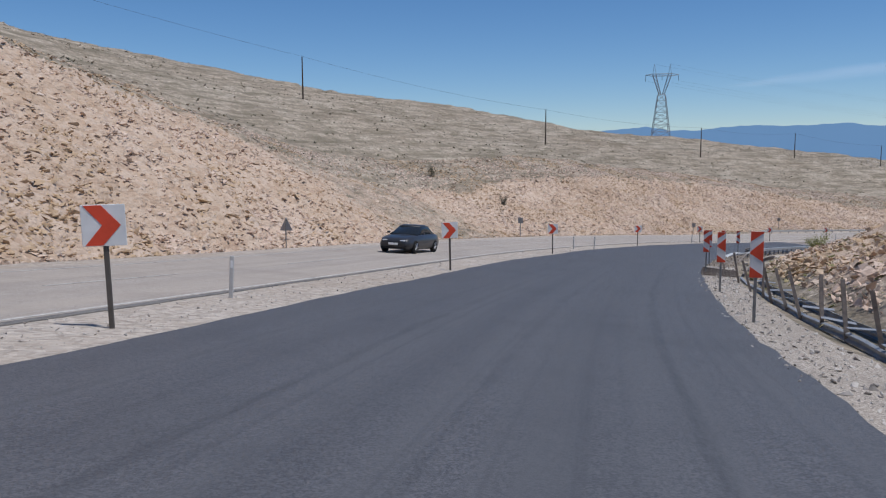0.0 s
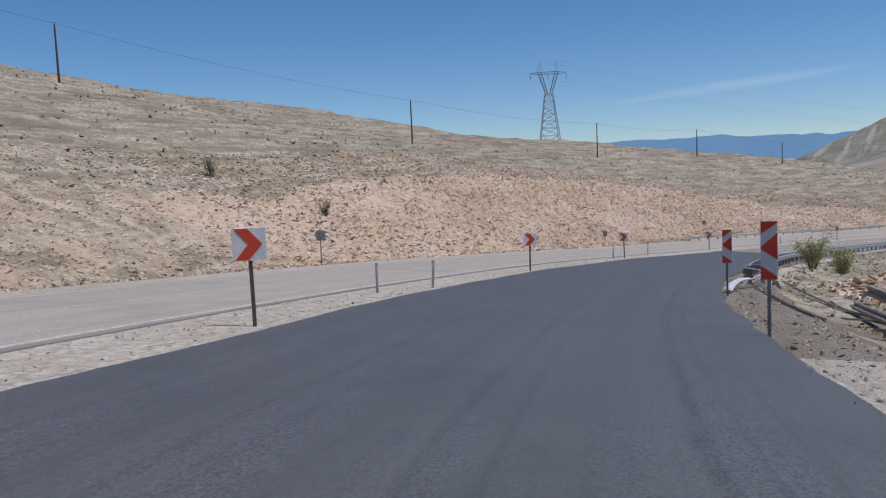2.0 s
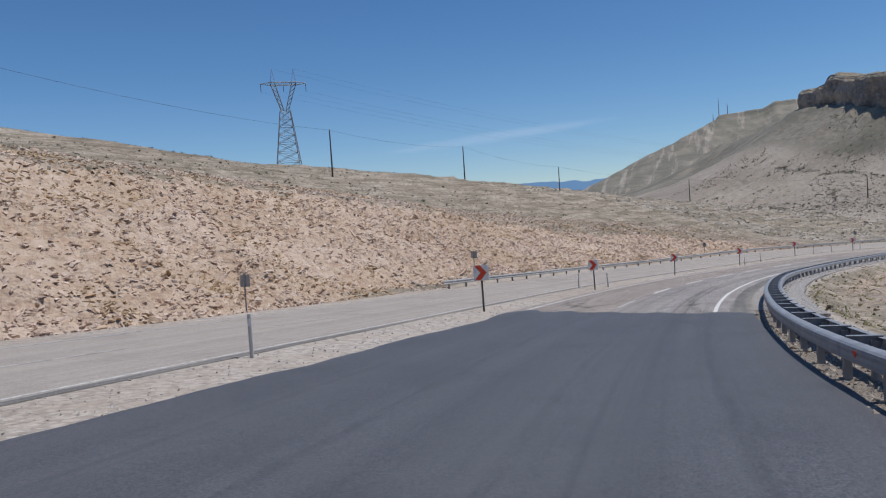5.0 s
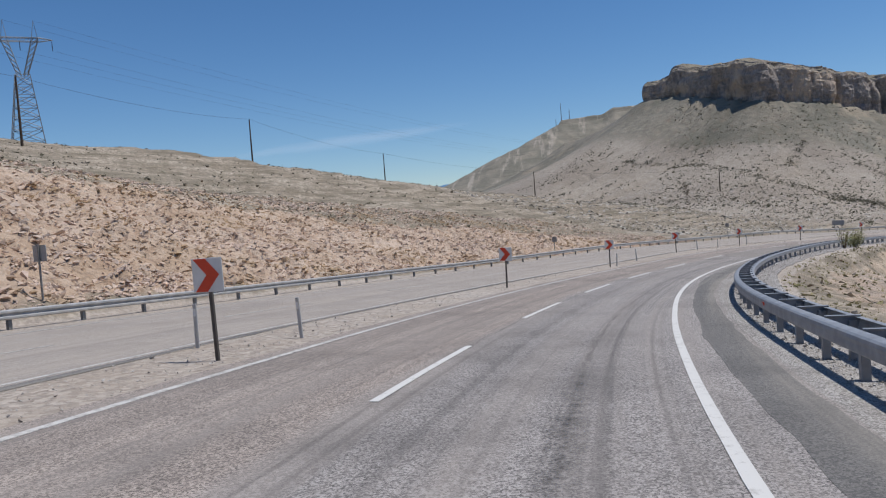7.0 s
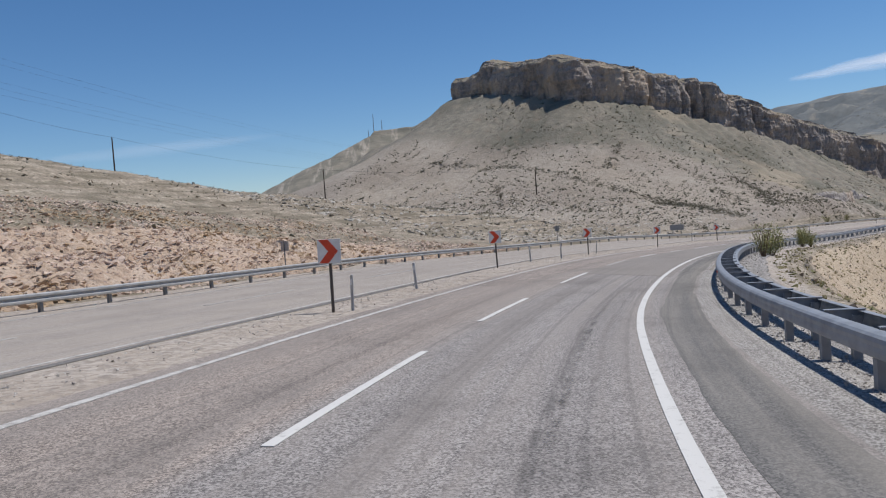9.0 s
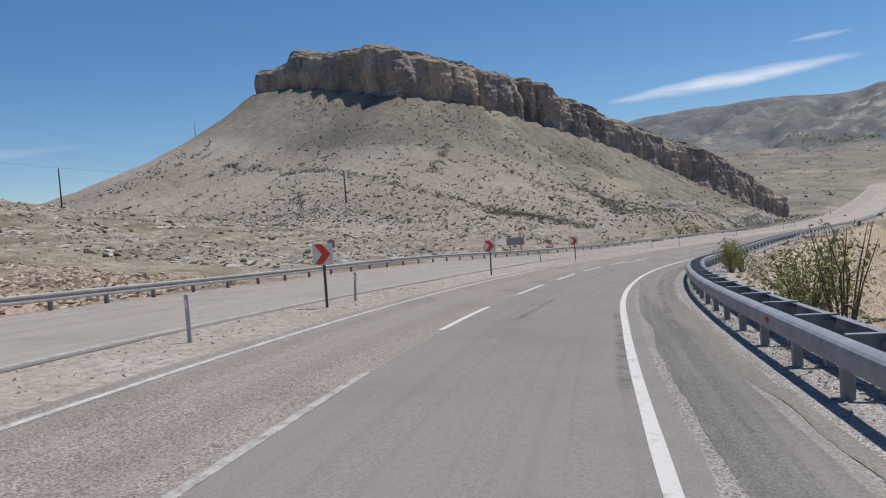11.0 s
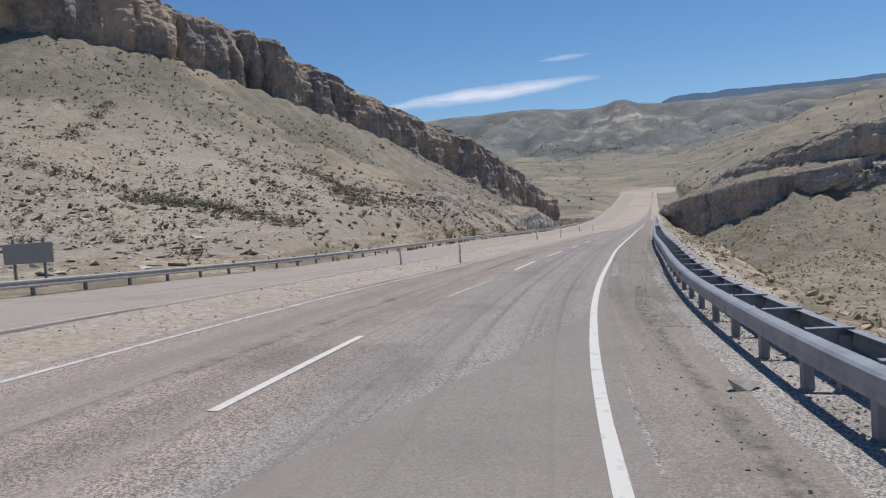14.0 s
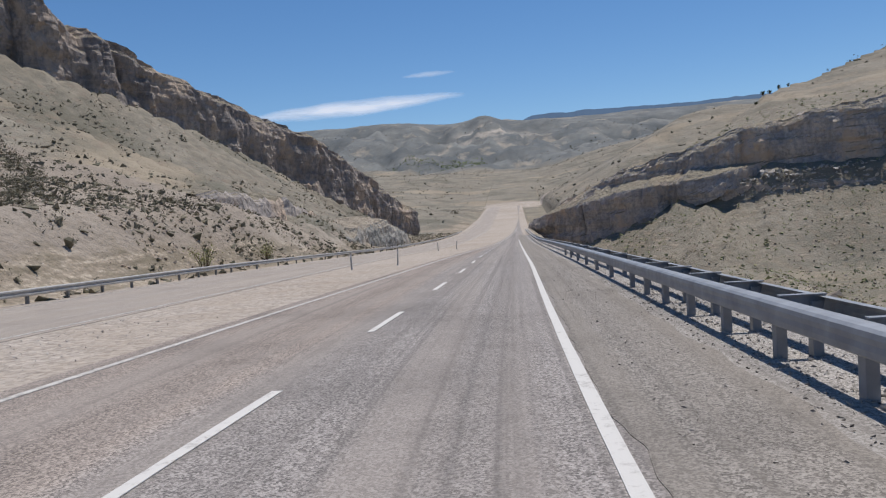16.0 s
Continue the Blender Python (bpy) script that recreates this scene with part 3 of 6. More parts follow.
def mesh_of(name, verts, faces, material, smooth=False):
    me = bpy.data.meshes.new(name)
    me.from_pydata([tuple(map(float, v)) for v in verts], [], [tuple(map(int, f)) for f in faces])
    me.materials.append(material)
    if smooth:
        me.polygons.foreach_set("use_smooth", np.ones(len(me.polygons), bool))
    me.update()
    return new(name, me)


def ribbon(name, s0, s1, l0, l1, lift, thick, material, every=1.0, edge=0.0, tracks=(), cols=None):
    """A paved strip with thickness. edge: how ragged its sides are. tracks: places of wheel paths."""
    ss = np.arange(s0, s1 + 1e-6, every)
    if abs(ss[-1] - s1) > 1e-6:
        ss = np.r_[ss, s1]
    la = l0 if callable(l0) else (lambda s: np.full_like(s, float(l0)))
    lb = l1 if callable(l1) else (lambda s: np.full_like(s, float(l1)))
    n = cols or max(2, int(abs(float(lb(ss[:1])[0] - la(ss[:1])[0])) / 0.5) + 1)
    u = np.linspace(0, 1, n)
    A = la(ss) + edge * fbm(ss / 1.3, ss * 0 + 3.1, 3, 5)
    B = lb(ss) + edge * fbm(ss / 1.3, ss * 0 + 8.1, 3, 6)
    L = A[:, None] + (B - A)[:, None] * u[None]
    S = np.broadcast_to(ss[:, None], L.shape)
    x, y = plan(S, L)
    z = road_z(S, L) + lift
    top = np.stack([x, y, z], -1).reshape(-1, 3)
    low = top - (0, 0, thick)
    k = len(top)
    a = (np.arange(len(ss) - 1)[:, None] * n + np.arange(n - 1)[None]).ravel()
    faces = np.stack([a, a + 1, a + n + 1, a + n], -1)[:, ::-1].tolist()
    for i in range(len(ss) - 1):
        p, q = i * n, (i + 1) * n
        faces += [(p, q, q + k, p + k)[::-1], (p + n - 1, q + n - 1, q + n - 1 + k, p + n - 1 + k)]
    last = (len(ss) - 1) * n
    for j in range(n - 1):
        faces += [(j, j + 1, j + 1 + k, j + k)[::-1], (last + j, last + j + 1, last + j + 1 + k, last + j + k)]
    ob = mesh_of(name, np.r_[top, low], faces, material)
    wheel = np.zeros(2 * k)
    for centre in tracks:
        wheel[:k] = np.maximum(wheel[:k], np.exp(-((L.ravel() - centre) / 0.32) ** 2))
    for key, value in (("wheel", wheel), ("along", np.tile(S.ravel(), 2)), ("across", np.tile(L.ravel(), 2))):
        ob.data.attributes.new(key, "FLOAT", "POINT").data.foreach_set("value", value.astype(np.float32))
    return ob


def right_edge(s):
    return curve([-300, 112, 119, 126, 134, 141, 150, 161, 166, 172, 181, 196, 205, 212, 222, 232, 242, 250, 262, 270, 290, 340, 2800], [1.0, 1.0, 1.03, 1.08, 1.12, 1.06, 0.88, 0.68, 0.63, 0.53, 0.49, 0.47, 0.46, 0.36, 0.31, 0.31, 0.34, 0.40, 0.62, 0.69, 0.77, 0.76, 0.76], s)


def left_edge(s):
    return curve([-300, 127, 140, 165, 185, 224, 240, 252, 265, 276, 290, 300, 2800], [-6.0, -6.0, -5.9, -5.75, -5.75, -6.28, -6.42, -6.67, -6.62, -6.1, -5.7, -5.4, -5.4], s)


def lane_mid(s):
    return curve([-300, 100, 130, 160, 180, 205, 221, 233, 241, 251, 258, 264, 270, 276, 287, 291, 296, 304, 330, 2800], [-2.75, -2.75, -2.75, -2.75, -2.74, -3.1, -3.14, -3.32, -3.42, -3.37, -3.33, -3.18, -2.85, -2.78, -2.53, -2.4, -2.27, -2.18, -2.15, -2.15], s)


def median_left(s):
    """The right edge of the opposite carriageway."""
    return curve([-300, 0, 90, 130, 180, 215, 242, 258, 272, 297, 340, 420, 600, 2800], [-8.5, -8.5, -8.5, -8.55, -8.2, -9.1, -9.4, -10.4, -10.5, -10.1, -9.8, -9.5, -9, -9], s)


TRACKS = (-0.2, -2.0, -3.9, -5.5)
END = 113.0
fresh = ribbon("road_1", -60, END, lambda s: np.full_like(s, -6.2) + 0.3 * fbm(s / 9, s * 0, 2, 3), lambda s: curve([-300, 10, 18, 46, 58, 70, 80, 88, 96, 120], [2.63, 2.63, 2.68, 2.5, 2.28, 2.32, 2.6, 2.7, 2.5, 2.2], s), 0.035, 0.16, NEW_ASPHALT, 0.5, 0.10, TRACKS)
tagged(fresh, "fresh black asphalt carriageway with a ragged edge", "road", kind="structure")
for k, (l0, l1, far) in enumerate(((-6.1, -5.3, 1.5), (-5.3, -4.6, 0.6), (-4.6, -3.9, 1.2), (-3.9, -3.0, 0.4), (-3.0, -2.3, 0.8), (-2.3, -1.2, 0.3), (-1.2, -0.5, 0.7), (-0.5, 0.7, 0.3), (0.7, 2.2, 1.1))):
    lap = ribbon("road_5", END, END + far, lambda s, a=l0, b=far: a - 0.12 + 0.45 * np.clip((s - END) / b, 0, 1) ** 2, lambda s, a=l1, b=far: a + 0.12 - 0.45 * np.clip((s - END) / b, 0, 1) ** 2, 0.031 - 0.004 * (k % 2), 0.06, NEW_ASPHALT, 0.1, 0.22, (), 6)
    tagged(lap, "ragged feathered end of the fresh black asphalt", "road", kind="structure")
worn = ribbon("road_2", END, 800, lambda s: left_edge(s) - 0.45, lambda s: right_edge(s) + 1.35, 0.0, 0.14, OLD_ASPHALT, 1.0, 0.06, TRACKS)
smooth = ribbon("road_4", 186, 264, lambda s: lane_mid(s) + (right_edge(s) + 0.2 - lane_mid(s)) * np.maximum(step(240, 264, s), 1 - step(186, 188, s)) + 0.12 * fbm(s / 12, s * 0, 2, 13), lambda s: right_edge(s) + 0.3, 0.004, 0.05, SMOOTH_ASPHALT, 1.0, 0.04, (-0.2, -2.0))
tagged(smooth, "smoother resurfaced lane of grey asphalt", "road", kind="structure")
tagged(worn, "worn grey asphalt carriageway with patched wheel tracks", "road", kind="structure")
other = ribbon("road_3", -60, 800, lambda s: median_left(s) - 7.6, median_left, 0.0, 0.14, FAR_ASPHALT, 1.0, 0.05, (-11.0, -13.0, -14.5))
tagged(other, "sunbleached asphalt of the opposite carriageway", "road", kind="structure")


# ---- cliffs ----
def cliff(name, ss, ll, base, top, face_left, label, seed, layers=0.35, material=CLIFF, shelf=None):
    """A fluted rock wall with a broken rim and a cap that runs back into the hill."""
    x, y, zb, zt = walls_of(ss, ll, base, top, 0.8)
    for _ in range(3):
        x[1:-1], y[1:-1] = (x[:-2] + 2 * x[1:-1] + x[2:]) / 4, (y[:-2] + 2 * y[1:-1] + y[2:]) / 4
        zb[1:-1], zt[1:-1] = (zb[:-2] + 2 * zb[1:-1] + zb[2:]) / 4, (zt[:-2] + 2 * zt[1:-1] + zt[2:]) / 4
    k = np.arange(len(x)) * 0.8
    if shelf:
        zlow, zhigh = walls_of(ss, ll, *shelf, 0.8)[2:]
    tx, ty = np.gradient(x), np.gradient(y)
    n = np.hypot(tx, ty)
    ox, oy = (ty / n, -tx / n) if not face_left else (-ty / n, tx / n)
    rim = zt + 0.3 + 0.5 * np.round(fbm(k / 9, k * 0 + seed, 2, seed) * 4) / 2 + 0.5 * fbm(k / 3, k * 0 + seed, 3, seed + 2) - 0.5 * np.abs(fbm(k / 1.4, k * 0 + 2.2, 2, seed + 4))
    rows = 46
    verts = []
    for r in range(rows):
        v = r / (rows - 1)
        z = (zb - 4) + (rim - zb + 4) * v
        tall = np.minimum(np.clip(rim - zb, 2, 20) / 12, 1)
        wob = 0.9 * fbm(z / 6, k / 30, 2, seed + 9)
        # buttresses, a few deep cracks, broken blocks, thin beds
        butt = 2.2 * fbm(k / 24, z / 70, 3, seed + 1)
        crack = 3.0 * (1 - np.abs(fbm((k + wob) / 11.0, z / 60, 2, seed + 2))) ** 10 + 0.8 * (1 - np.abs(fbm((k + wob) / 3.7, z / 18, 2, seed + 12))) ** 7
        block = fbm((k + wob) / 4.5, z / 16.0, 3, seed + 13) * 1.5 + np.round(fbm((k - wob) / 2.2, z / 5.0, 2, seed + 14) * 3) / 3 * 0.5
        strata = fbm(z / 1.5 + 0.3 * fbm(k / 15, k * 0, 2, 1), k / 30, 3, seed + 3) * layers
        grain = fbm(k / 1.1, z / 1.6, 3, seed + 5) * 0.45
        # the top beds stand back in steps, the foot is hollowed
        line = v + 0.10 * fbm(k / 10, k * 0 + 4.4, 3, seed + 8)
        back = 0.5 * step(0.70, 0.78, line) + 1.0 * step(0.90, 0.95, line) + 1.0 * step(0.96, 0.99, line)
        hollow = 0.4 * step(0.30, 0.18, np.abs(line - 0.34) + 0.12)
        push = (3.0 + butt - crack + block + strata + grain - back - hollow) * tall + 0.6 * (1 - v)
        if shelf:
            u = np.clip((z - zlow) / np.maximum(zhigh - zlow, 0.05), 0, 1)
            push = push + 6.0 * (1 - u) * np.clip((zhigh - zlow) / 1.5, 0, 1)
        verts.append(np.stack([x + ox * push, y + oy * push, z], -1))
    for back, up in ((4, 0.6), (10, 0.6), (22, -0.5)):
        lump = fbm(k / 3, k * 0 + back, 3, seed + 7) * 0.7
        verts.append(np.stack([x - ox * back, y - oy * back, rim + up + lump], -1))
    m = len(k)
    V = np.concatenate(verts)
    faces = []
    for r in range(len(verts) - 1):
        a = np.arange(m - 1) + r * m
        q = np.stack([a, a + 1, a + 1 + m, a + m], -1)
        faces += (q if face_left is False else q[:, ::-1]).tolist()
    ob = mesh_of(name, V, faces, material, smooth=False)
    return tagged(ob, label, "cliff", kind="structure")


cliff("cliff", CLIFF_S, CLIFF_L, CLIFF_BASE, CLIFF_TOP, False, "brown fluted limestone cliff along the mesa rim", 5)
cliff("cliff", RIGHT_S, RIGHT_L, RIGHT_BASE, RIGHT_TOP, False, "layered grey-brown rock band above the gorge slope", 45, 1.0, BEDDED_CLIFF, (SHELF_LOW, SHELF_HIGH))
cliff("cliff", LEDGE_S[1:], LEDGE_L[1:], LEDGE_BASE[1:], LEDGE_TOP[1:], False, "low grey ledge of bedrock on the gorge slope", 65, 0.8, BEDDED_CLIFF)
# the rock cut at the foot of the talus, under the far rail
CUT_S, CUT_L = [384, 390, 398, 407, 416, 426, 434], [-23.0, -22.2, -21.8, -21.5, -21.2, -20.8, -20.4]
CUT_FOOT = [height_at(s, l + 0.6) - 0.3 for s, l in zip(CUT_S, CUT_L)]
cliff("rock_cut", CUT_S, CUT_L, CUT_FOOT, [z + h for z, h in zip(CUT_FOOT, (0.8, 2.2, 3.4, 4.2, 4.0, 3.0, 1.2))], False, "pale grey-white rock cut above the far guardrail", 85, 0.5, PALE_CLIFF)
cliff("rock_ledge", [352, 362, 374, 388, 400], [-28.5, -28.0, -28.5, -29.0, -29.5], [-13.2, -13.2, -13.6, -13.8, -14.2], [-12.0, -11.6, -12.0, -12.4, -13.6], False, "dark rock ledge on the lower talus", 95, 0.5, BEDDED_CLIFF)


# ---- helpers for things ----
def empty(name, m, label="", category="", group=""):
    ob = new(name)
    ob.matrix_world = m
    return tagged(ob, label, category, group)


def part(name, bm, material, parent, label=""):
    """Links a bmesh as one mesh object under a thing or a part."""
    me = bpy.data.meshes.new(name)
    bm.to_mesh(me)
    bm.free()
    me.materials.append(material)
    ob = new(name, me)
    ob.parent = parent
    return tagged(ob, label)


def box(x0, x1, y0, y1, z0, z1, bevel=0.0, bm=None):
    bm = bm or bmesh.new()
    made = bmesh.ops.create_cube(bm, size=1.0)
    bmesh.ops.transform(bm, matrix=Matrix.LocRotScale(((x0 + x1) / 2, (y0 + y1) / 2, (z0 + z1) / 2), None, (x1 - x0, y1 - y0, z1 - z0)), verts=made["verts"])
    if bevel:
        edges = list({e for v in made["verts"] for e in v.link_edges})
        bmesh.ops.bevel(bm, geom=edges, offset=bevel, segments=1, affect="EDGES")
    return bm


def rod(a, b, r0, r1=None, sides=6, bm=None):
    """A tapered round bar from a to b."""
    bm = bm or bmesh.new()
    a, b = Vector(a), Vector(b)
    made = bmesh.ops.create_cone(bm, cap_ends=True, segments=sides, radius1=r0, radius2=r0 if r1 is None else r1, depth=(b - a).length)
    turn = (b - a).to_track_quat("Z", "Y").to_matrix().to_4x4()
    bmesh.ops.transform(bm, matrix=Matrix.Translation((a + b) / 2) @ turn, verts=made["verts"])
    return bm


def outline(points, y0, y1, bm=None):
    """A flat plate in x and z, from y0 to y1."""
    bm = bm or bmesh.new()
    a = [bm.verts.new((x, y0, z)) for x, z in points]
    b = [bm.verts.new((x, y1, z)) for x, z in points]
    bm.faces.new(a)
    bm.faces.new(b[::-1])
    for i in range(len(points)):
        j = (i + 1) % len(points)
        bm.faces.new((a[j], a[i], b[i], b[j]))
    bmesh.ops.recalc_face_normals(bm, faces=bm.faces)
    return bm


def stand(s, l, turn=0.0, dz=0.0, on_road=False):
    """A pose on the ground beside the road; x looks to the right of the road, y along it."""
    x, y = plan(s, l)
    z = float(road_z(s, l)) if on_road else height_at(s, l)
    return Matrix.Translation((float(x), float(y), z + dz)) @ pose(0, 0, 0, 0, 0, math.degrees(heading(s)) - 90 + turn)


# ---- power line ----
def wooden_pole(s, l, tall, turn):
    m = stand(s, l, turn, -0.6)
    ob = empty("utility_pole", m, "slender dark wooden utility pole on the hillside", "utility pole", "poles along the hillside")
    part("shaft", rod((0, 0, 0), (0, 0, tall + 0.6), 0.15, 0.09, 10), WOOD, ob)
    part("insulator", rod((0.0, 0, tall + 0.55), (0, 0, tall + 0.8), 0.035, 0.05, 8), WIRE, ob)
    return Matrix.Translation((0, 0, tall + 0.7)) @ m.translation


POLES = [(48, -96, 7.4), (93, -75, 7.0), (133, -64, 7.0), (173, -69, 7.2), (203, -79, 6.8), (236, -97, 6.4), (273, -103, 6.4), (306, -73.5, 5.8)]
tops = [wooden_pole(s, l, tall, 15) for s, l, tall in POLES]


def cable(name, ends, sag, radius, label):
    cu = bpy.data.curves.new(name, "CURVE")
    cu.dimensions, cu.bevel_depth, cu.bevel_resolution = "3D", radius, 1
    for a, b in ends:
        sp = cu.splines.new("POLY")
        sp.points.add(16)
        for i, p in enumerate(sp.points):
            u = i / 16
            q = Vector(a).lerp(Vector(b), u)
            p.co = (q.x, q.y, q.z - sag * 4 * u * (1 - u), 1)
    cu.materials.append(WIRE)
    return tagged(new(name, cu), label, "cable")


cable("overhead_wire", list(zip(tops[:-1], tops[1:])), 0.8, 0.014, "thin dark overhead wire strung between wooden poles")


def pylon(s, l, tall, turn):
    ob = empty("transmission_tower", stand(s, l, turn, -0.3), "grey steel lattice transmission tower with a forked head", "pylon")

    def lattice_leg(w0, z0, w1, z1, bays, name, r=0.09):
        bm = bmesh.new()
        for sx in (-1, 1):
            for sy in (-1, 1):
                rod((sx * w0, sy * w0, z0), (sx * w1, sy * w1, z1), r, None, 4, bm)
        zs = [z0 + (z1 - z0) * (i / bays) ** 0.85 for i in range(bays + 1)]
        for za, zb in zip(zs[:-1], zs[1:]):
            wa, wb = (w0 + (w1 - w0) * (q - z0) / (z1 - z0) for q in (za, zb))
            for ax in range(4):
                ca, sa = (1, 0, -1, 0)[ax], (0, 1, 0, -1)[ax]
                pt = lambda w, side, z: (ca * w - sa * side * w, sa * w + ca * side * w, z)  # noqa: E731
                rod(pt(wa, -1, za), pt(wb, 1, zb), r * 0.6, None, 4, bm)
                rod(pt(wa, 1, za), pt(wb, -1, zb), r * 0.6, None, 4, bm)
                rod(pt(wb, -1, zb), pt(wb, 1, zb), r * 0.5, None, 4, bm)
        return part(name, bm, PYLON_STEEL, ob)

    waist = tall * 0.6
    lattice_leg(3.1, 0, 1.25, waist, 7, "body")
    arms = tall * 0.86
    for side in (-1, 1):
        bm = bmesh.new()
        for off in (-0.5, 0.5):
            rod((side * 0.2, off, waist), (side * 2.0, off * 0.8, arms), 0.08, None, 4, bm)
            rod((side * 0.85, off, waist), (side * 3.1, off * 0.8, arms), 0.08, None, 4, bm)
        for i in range(6):
            u, w = i / 6, (i + 1) / 6
            for off in (-0.5, 0.5):
                a = (side * (0.2 + 1.8 * u), off, waist + (arms - waist) * u)
                b = (side * (0.85 + 2.25 * w), off, waist + (arms - waist) * w)
                rod(a, b, 0.05, None, 4, bm)
        part("fork", bm, PYLON_STEEL, ob)
        bm = bmesh.new()
        rod((side * 2.0, -0.4, arms), (side * 2.55, 0, tall), 0.07, 0.04, 4, bm)
        rod((side * 3.1, 0.4, arms), (side * 2.55, 0, tall), 0.07, 0.04, 4, bm)
        part("peak", bm, PYLON_STEEL, ob)
    bm = bmesh.new()
    for z in (arms - 0.35, arms + 0.35):
        for off in (-0.4, 0.4):
            rod((-3.2, off, z), (3.2, off, z), 0.07, None, 4, bm)
    for side in (-1, 1):
        for off in (-0.4, 0.4):
            rod((side * 3.2, off, arms + 0.35), (side * 5.6, 0, arms), 0.06, None, 4, bm)
            rod((side * 3.2, off, arms - 0.35), (side * 5.6, 0, arms), 0.06, None, 4, bm)
    for i in range(10):
        rod((-3.2 + 0.64 * i, -0.4, arms - 0.35), (-2.56 + 0.64 * i, -0.4, arms + 0.35), 0.04, None, 4, bm)
    part("crossarm", bm, PYLON_STEEL, ob)
    for xx in (-5.4, 0.0, 5.4):
        part("insulator", rod((xx, 0, arms - 0.3), (xx, 0, arms - 2.0), 0.07, None, 6), WIRE, ob, "dark insulator string")
    return [ob.matrix_world @ Vector((xx, 0, arms - 2.0)) for xx in (-5.4, 0, 5.4)] + [ob.matrix_world @ Vector((xx, 0, tall)) for xx in (-2.55, 2.55)]


hang = pylon(197, -131, 25.5, 61)
away = [v + Vector((420, 90, -10)) for v in hang]
cable("transmission_line", list(zip(hang, away)), 9.0, 0.011, "thin transmission cables running from the steel tower")


# ---- road markings ----
def line(name, s0, s1, l, width, lift, worn, label):
    half = width / 2
    at = l if callable(l) else (lambda s: np.full_like(s, float(l)))
    ob = ribbon(name, s0, s1, lambda s: at(s) - half, lambda s: at(s) + half, lift, 0.008, worn, 1.0, 0.006, (), 2)
    return tagged(ob, label, "road marking", kind="structure")


def make_line_paint(name, colour, cover):
    n = Nodes(name, 0.85)
    worn = n.ramp(n.noise(5.0, 8.0, 0.8), (cover - 0.10, 0.0), (cover + 0.10, 1.0))
    return n.done(n.mix(worn, colour, (0.25, 0.225, 0.2)), n.noise(40.0), 0.3, 0.01)


FRESH_LINE = make_line_paint("white_line_paint", (0.64, 0.62, 0.58), 0.64)
MID_LINE = make_line_paint("rubbed_line_paint", (0.58, 0.555, 0.515), 0.56)
OLD_LINE = make_line_paint("worn_line_paint", (0.50, 0.475, 0.44), 0.53)
line("edge_line", END + 1, 420, right_edge, 0.14, 0.010, FRESH_LINE, "solid white edge line on worn asphalt")
line("edge_line", END + 2, 560, left_edge, 0.13, 0.010, MID_LINE, "solid worn white line beside the gravel median")
line("edge_line", -50, 560, lambda s: median_left(s) - 0.34, 0.09, 0.010, MID_LINE, "solid white line of the opposite carriageway")
line("edge_line", -50, 400, lambda s: median_left(s) - 6.9, 0.10, 0.010, OLD_LINE, "faded white line under the rock cutting")
DASHES = [116.6, 128.9, 140.4, 151.0, 161.7, 171.6, 182.9, 194.0, 204.6, 215.1, 224.8, 233.4, 242.4, 251.1, 264.0, 274.3]
for k, s0 in enumerate(DASHES):
    line("lane_dash", s0, s0 + 5.6, lane_mid, 0.12, 0.012, FRESH_LINE if k % 7 else OLD_LINE, "broken white lane line on worn asphalt")
for s0, s1 in [(284.3, 289.9)] + [(294.7 + 9.1 * k, 297.9 + 9.1 * k) for k in range(12)]:
    line("lane_dash", s0, s1, lane_mid, 0.12, 0.012, FRESH_LINE, "broken white lane line on worn asphalt")
for k in range(26):
    s0 = -20.0 + 11.5 * k
    line("lane_dash", s0, s0 + 5.0, lambda s: median_left(s) - 3.7, 0.10, 0.010, OLD_LINE, "faint broken lane line of the opposite carriageway")
strip = ribbon("shoulder", 100, 222, lambda s: right_edge(s) + 0.5 + 0.15 * fbm(s / 9, s * 0, 3, 7), lambda s: right_edge(s) + 1.25 - 0.7 * step(200, 222, s) + 0.1 * fbm(s / 6, s * 0, 3, 8), 0.003, 0.05, SHOULDER, 0.3, 0.05)
tagged(strip, "dark asphalt patch along the shoulder", "road shoulder", kind="structure")
strip = ribbon("shoulder", 190, 270, lambda s: right_edge(s) + 1.5 - 1.2 * step(190, 222, s), lambda s: right_edge(s) + 1.55 + 0.06 * fbm(s / 6, s * 0, 3, 8), 0.003, 0.05, DUSTY, 0.3, 0.10)
tagged(strip, "dusty crumbling asphalt shoulder", "road shoulder", kind="structure")
strip = ribbon("verge", -40, 46, lambda s: curve([-300, 40, 60, 76, 120], [2.4, 2.2, 1.9, 2.2, 2.0], s), lambda s: np.full_like(s, 4.05) - 0.15 * step(80, 116, s), -0.004, 0.10, PALE_EARTH, 0.6, 0.12)
tagged(strip, "pale dusty earth and gravel beside the fresh asphalt", "verge", kind="structure")
strip = ribbon("verge", 46, 116, lambda s: curve([-300, 40, 60, 76, 120], [2.4, 2.2, 1.9, 2.2, 2.0], s), lambda s: np.full_like(s, 4.05) - 0.15 * step(80, 116, s), -0.004, 0.10, EARTH, 0.6, 0.12)
tagged(strip, "dusty brown earth and gravel beside the fresh asphalt", "verge", kind="structure")
strip = ribbon("verge", 114, 470, lambda s: right_edge(s) + 1.2, lambda s: right_edge(s) + 3.7, -0.006, 0.10, VERGE, 0.8, 0.15)
tagged(strip, "grey crushed stone verge under the guardrail", "verge", kind="structure")


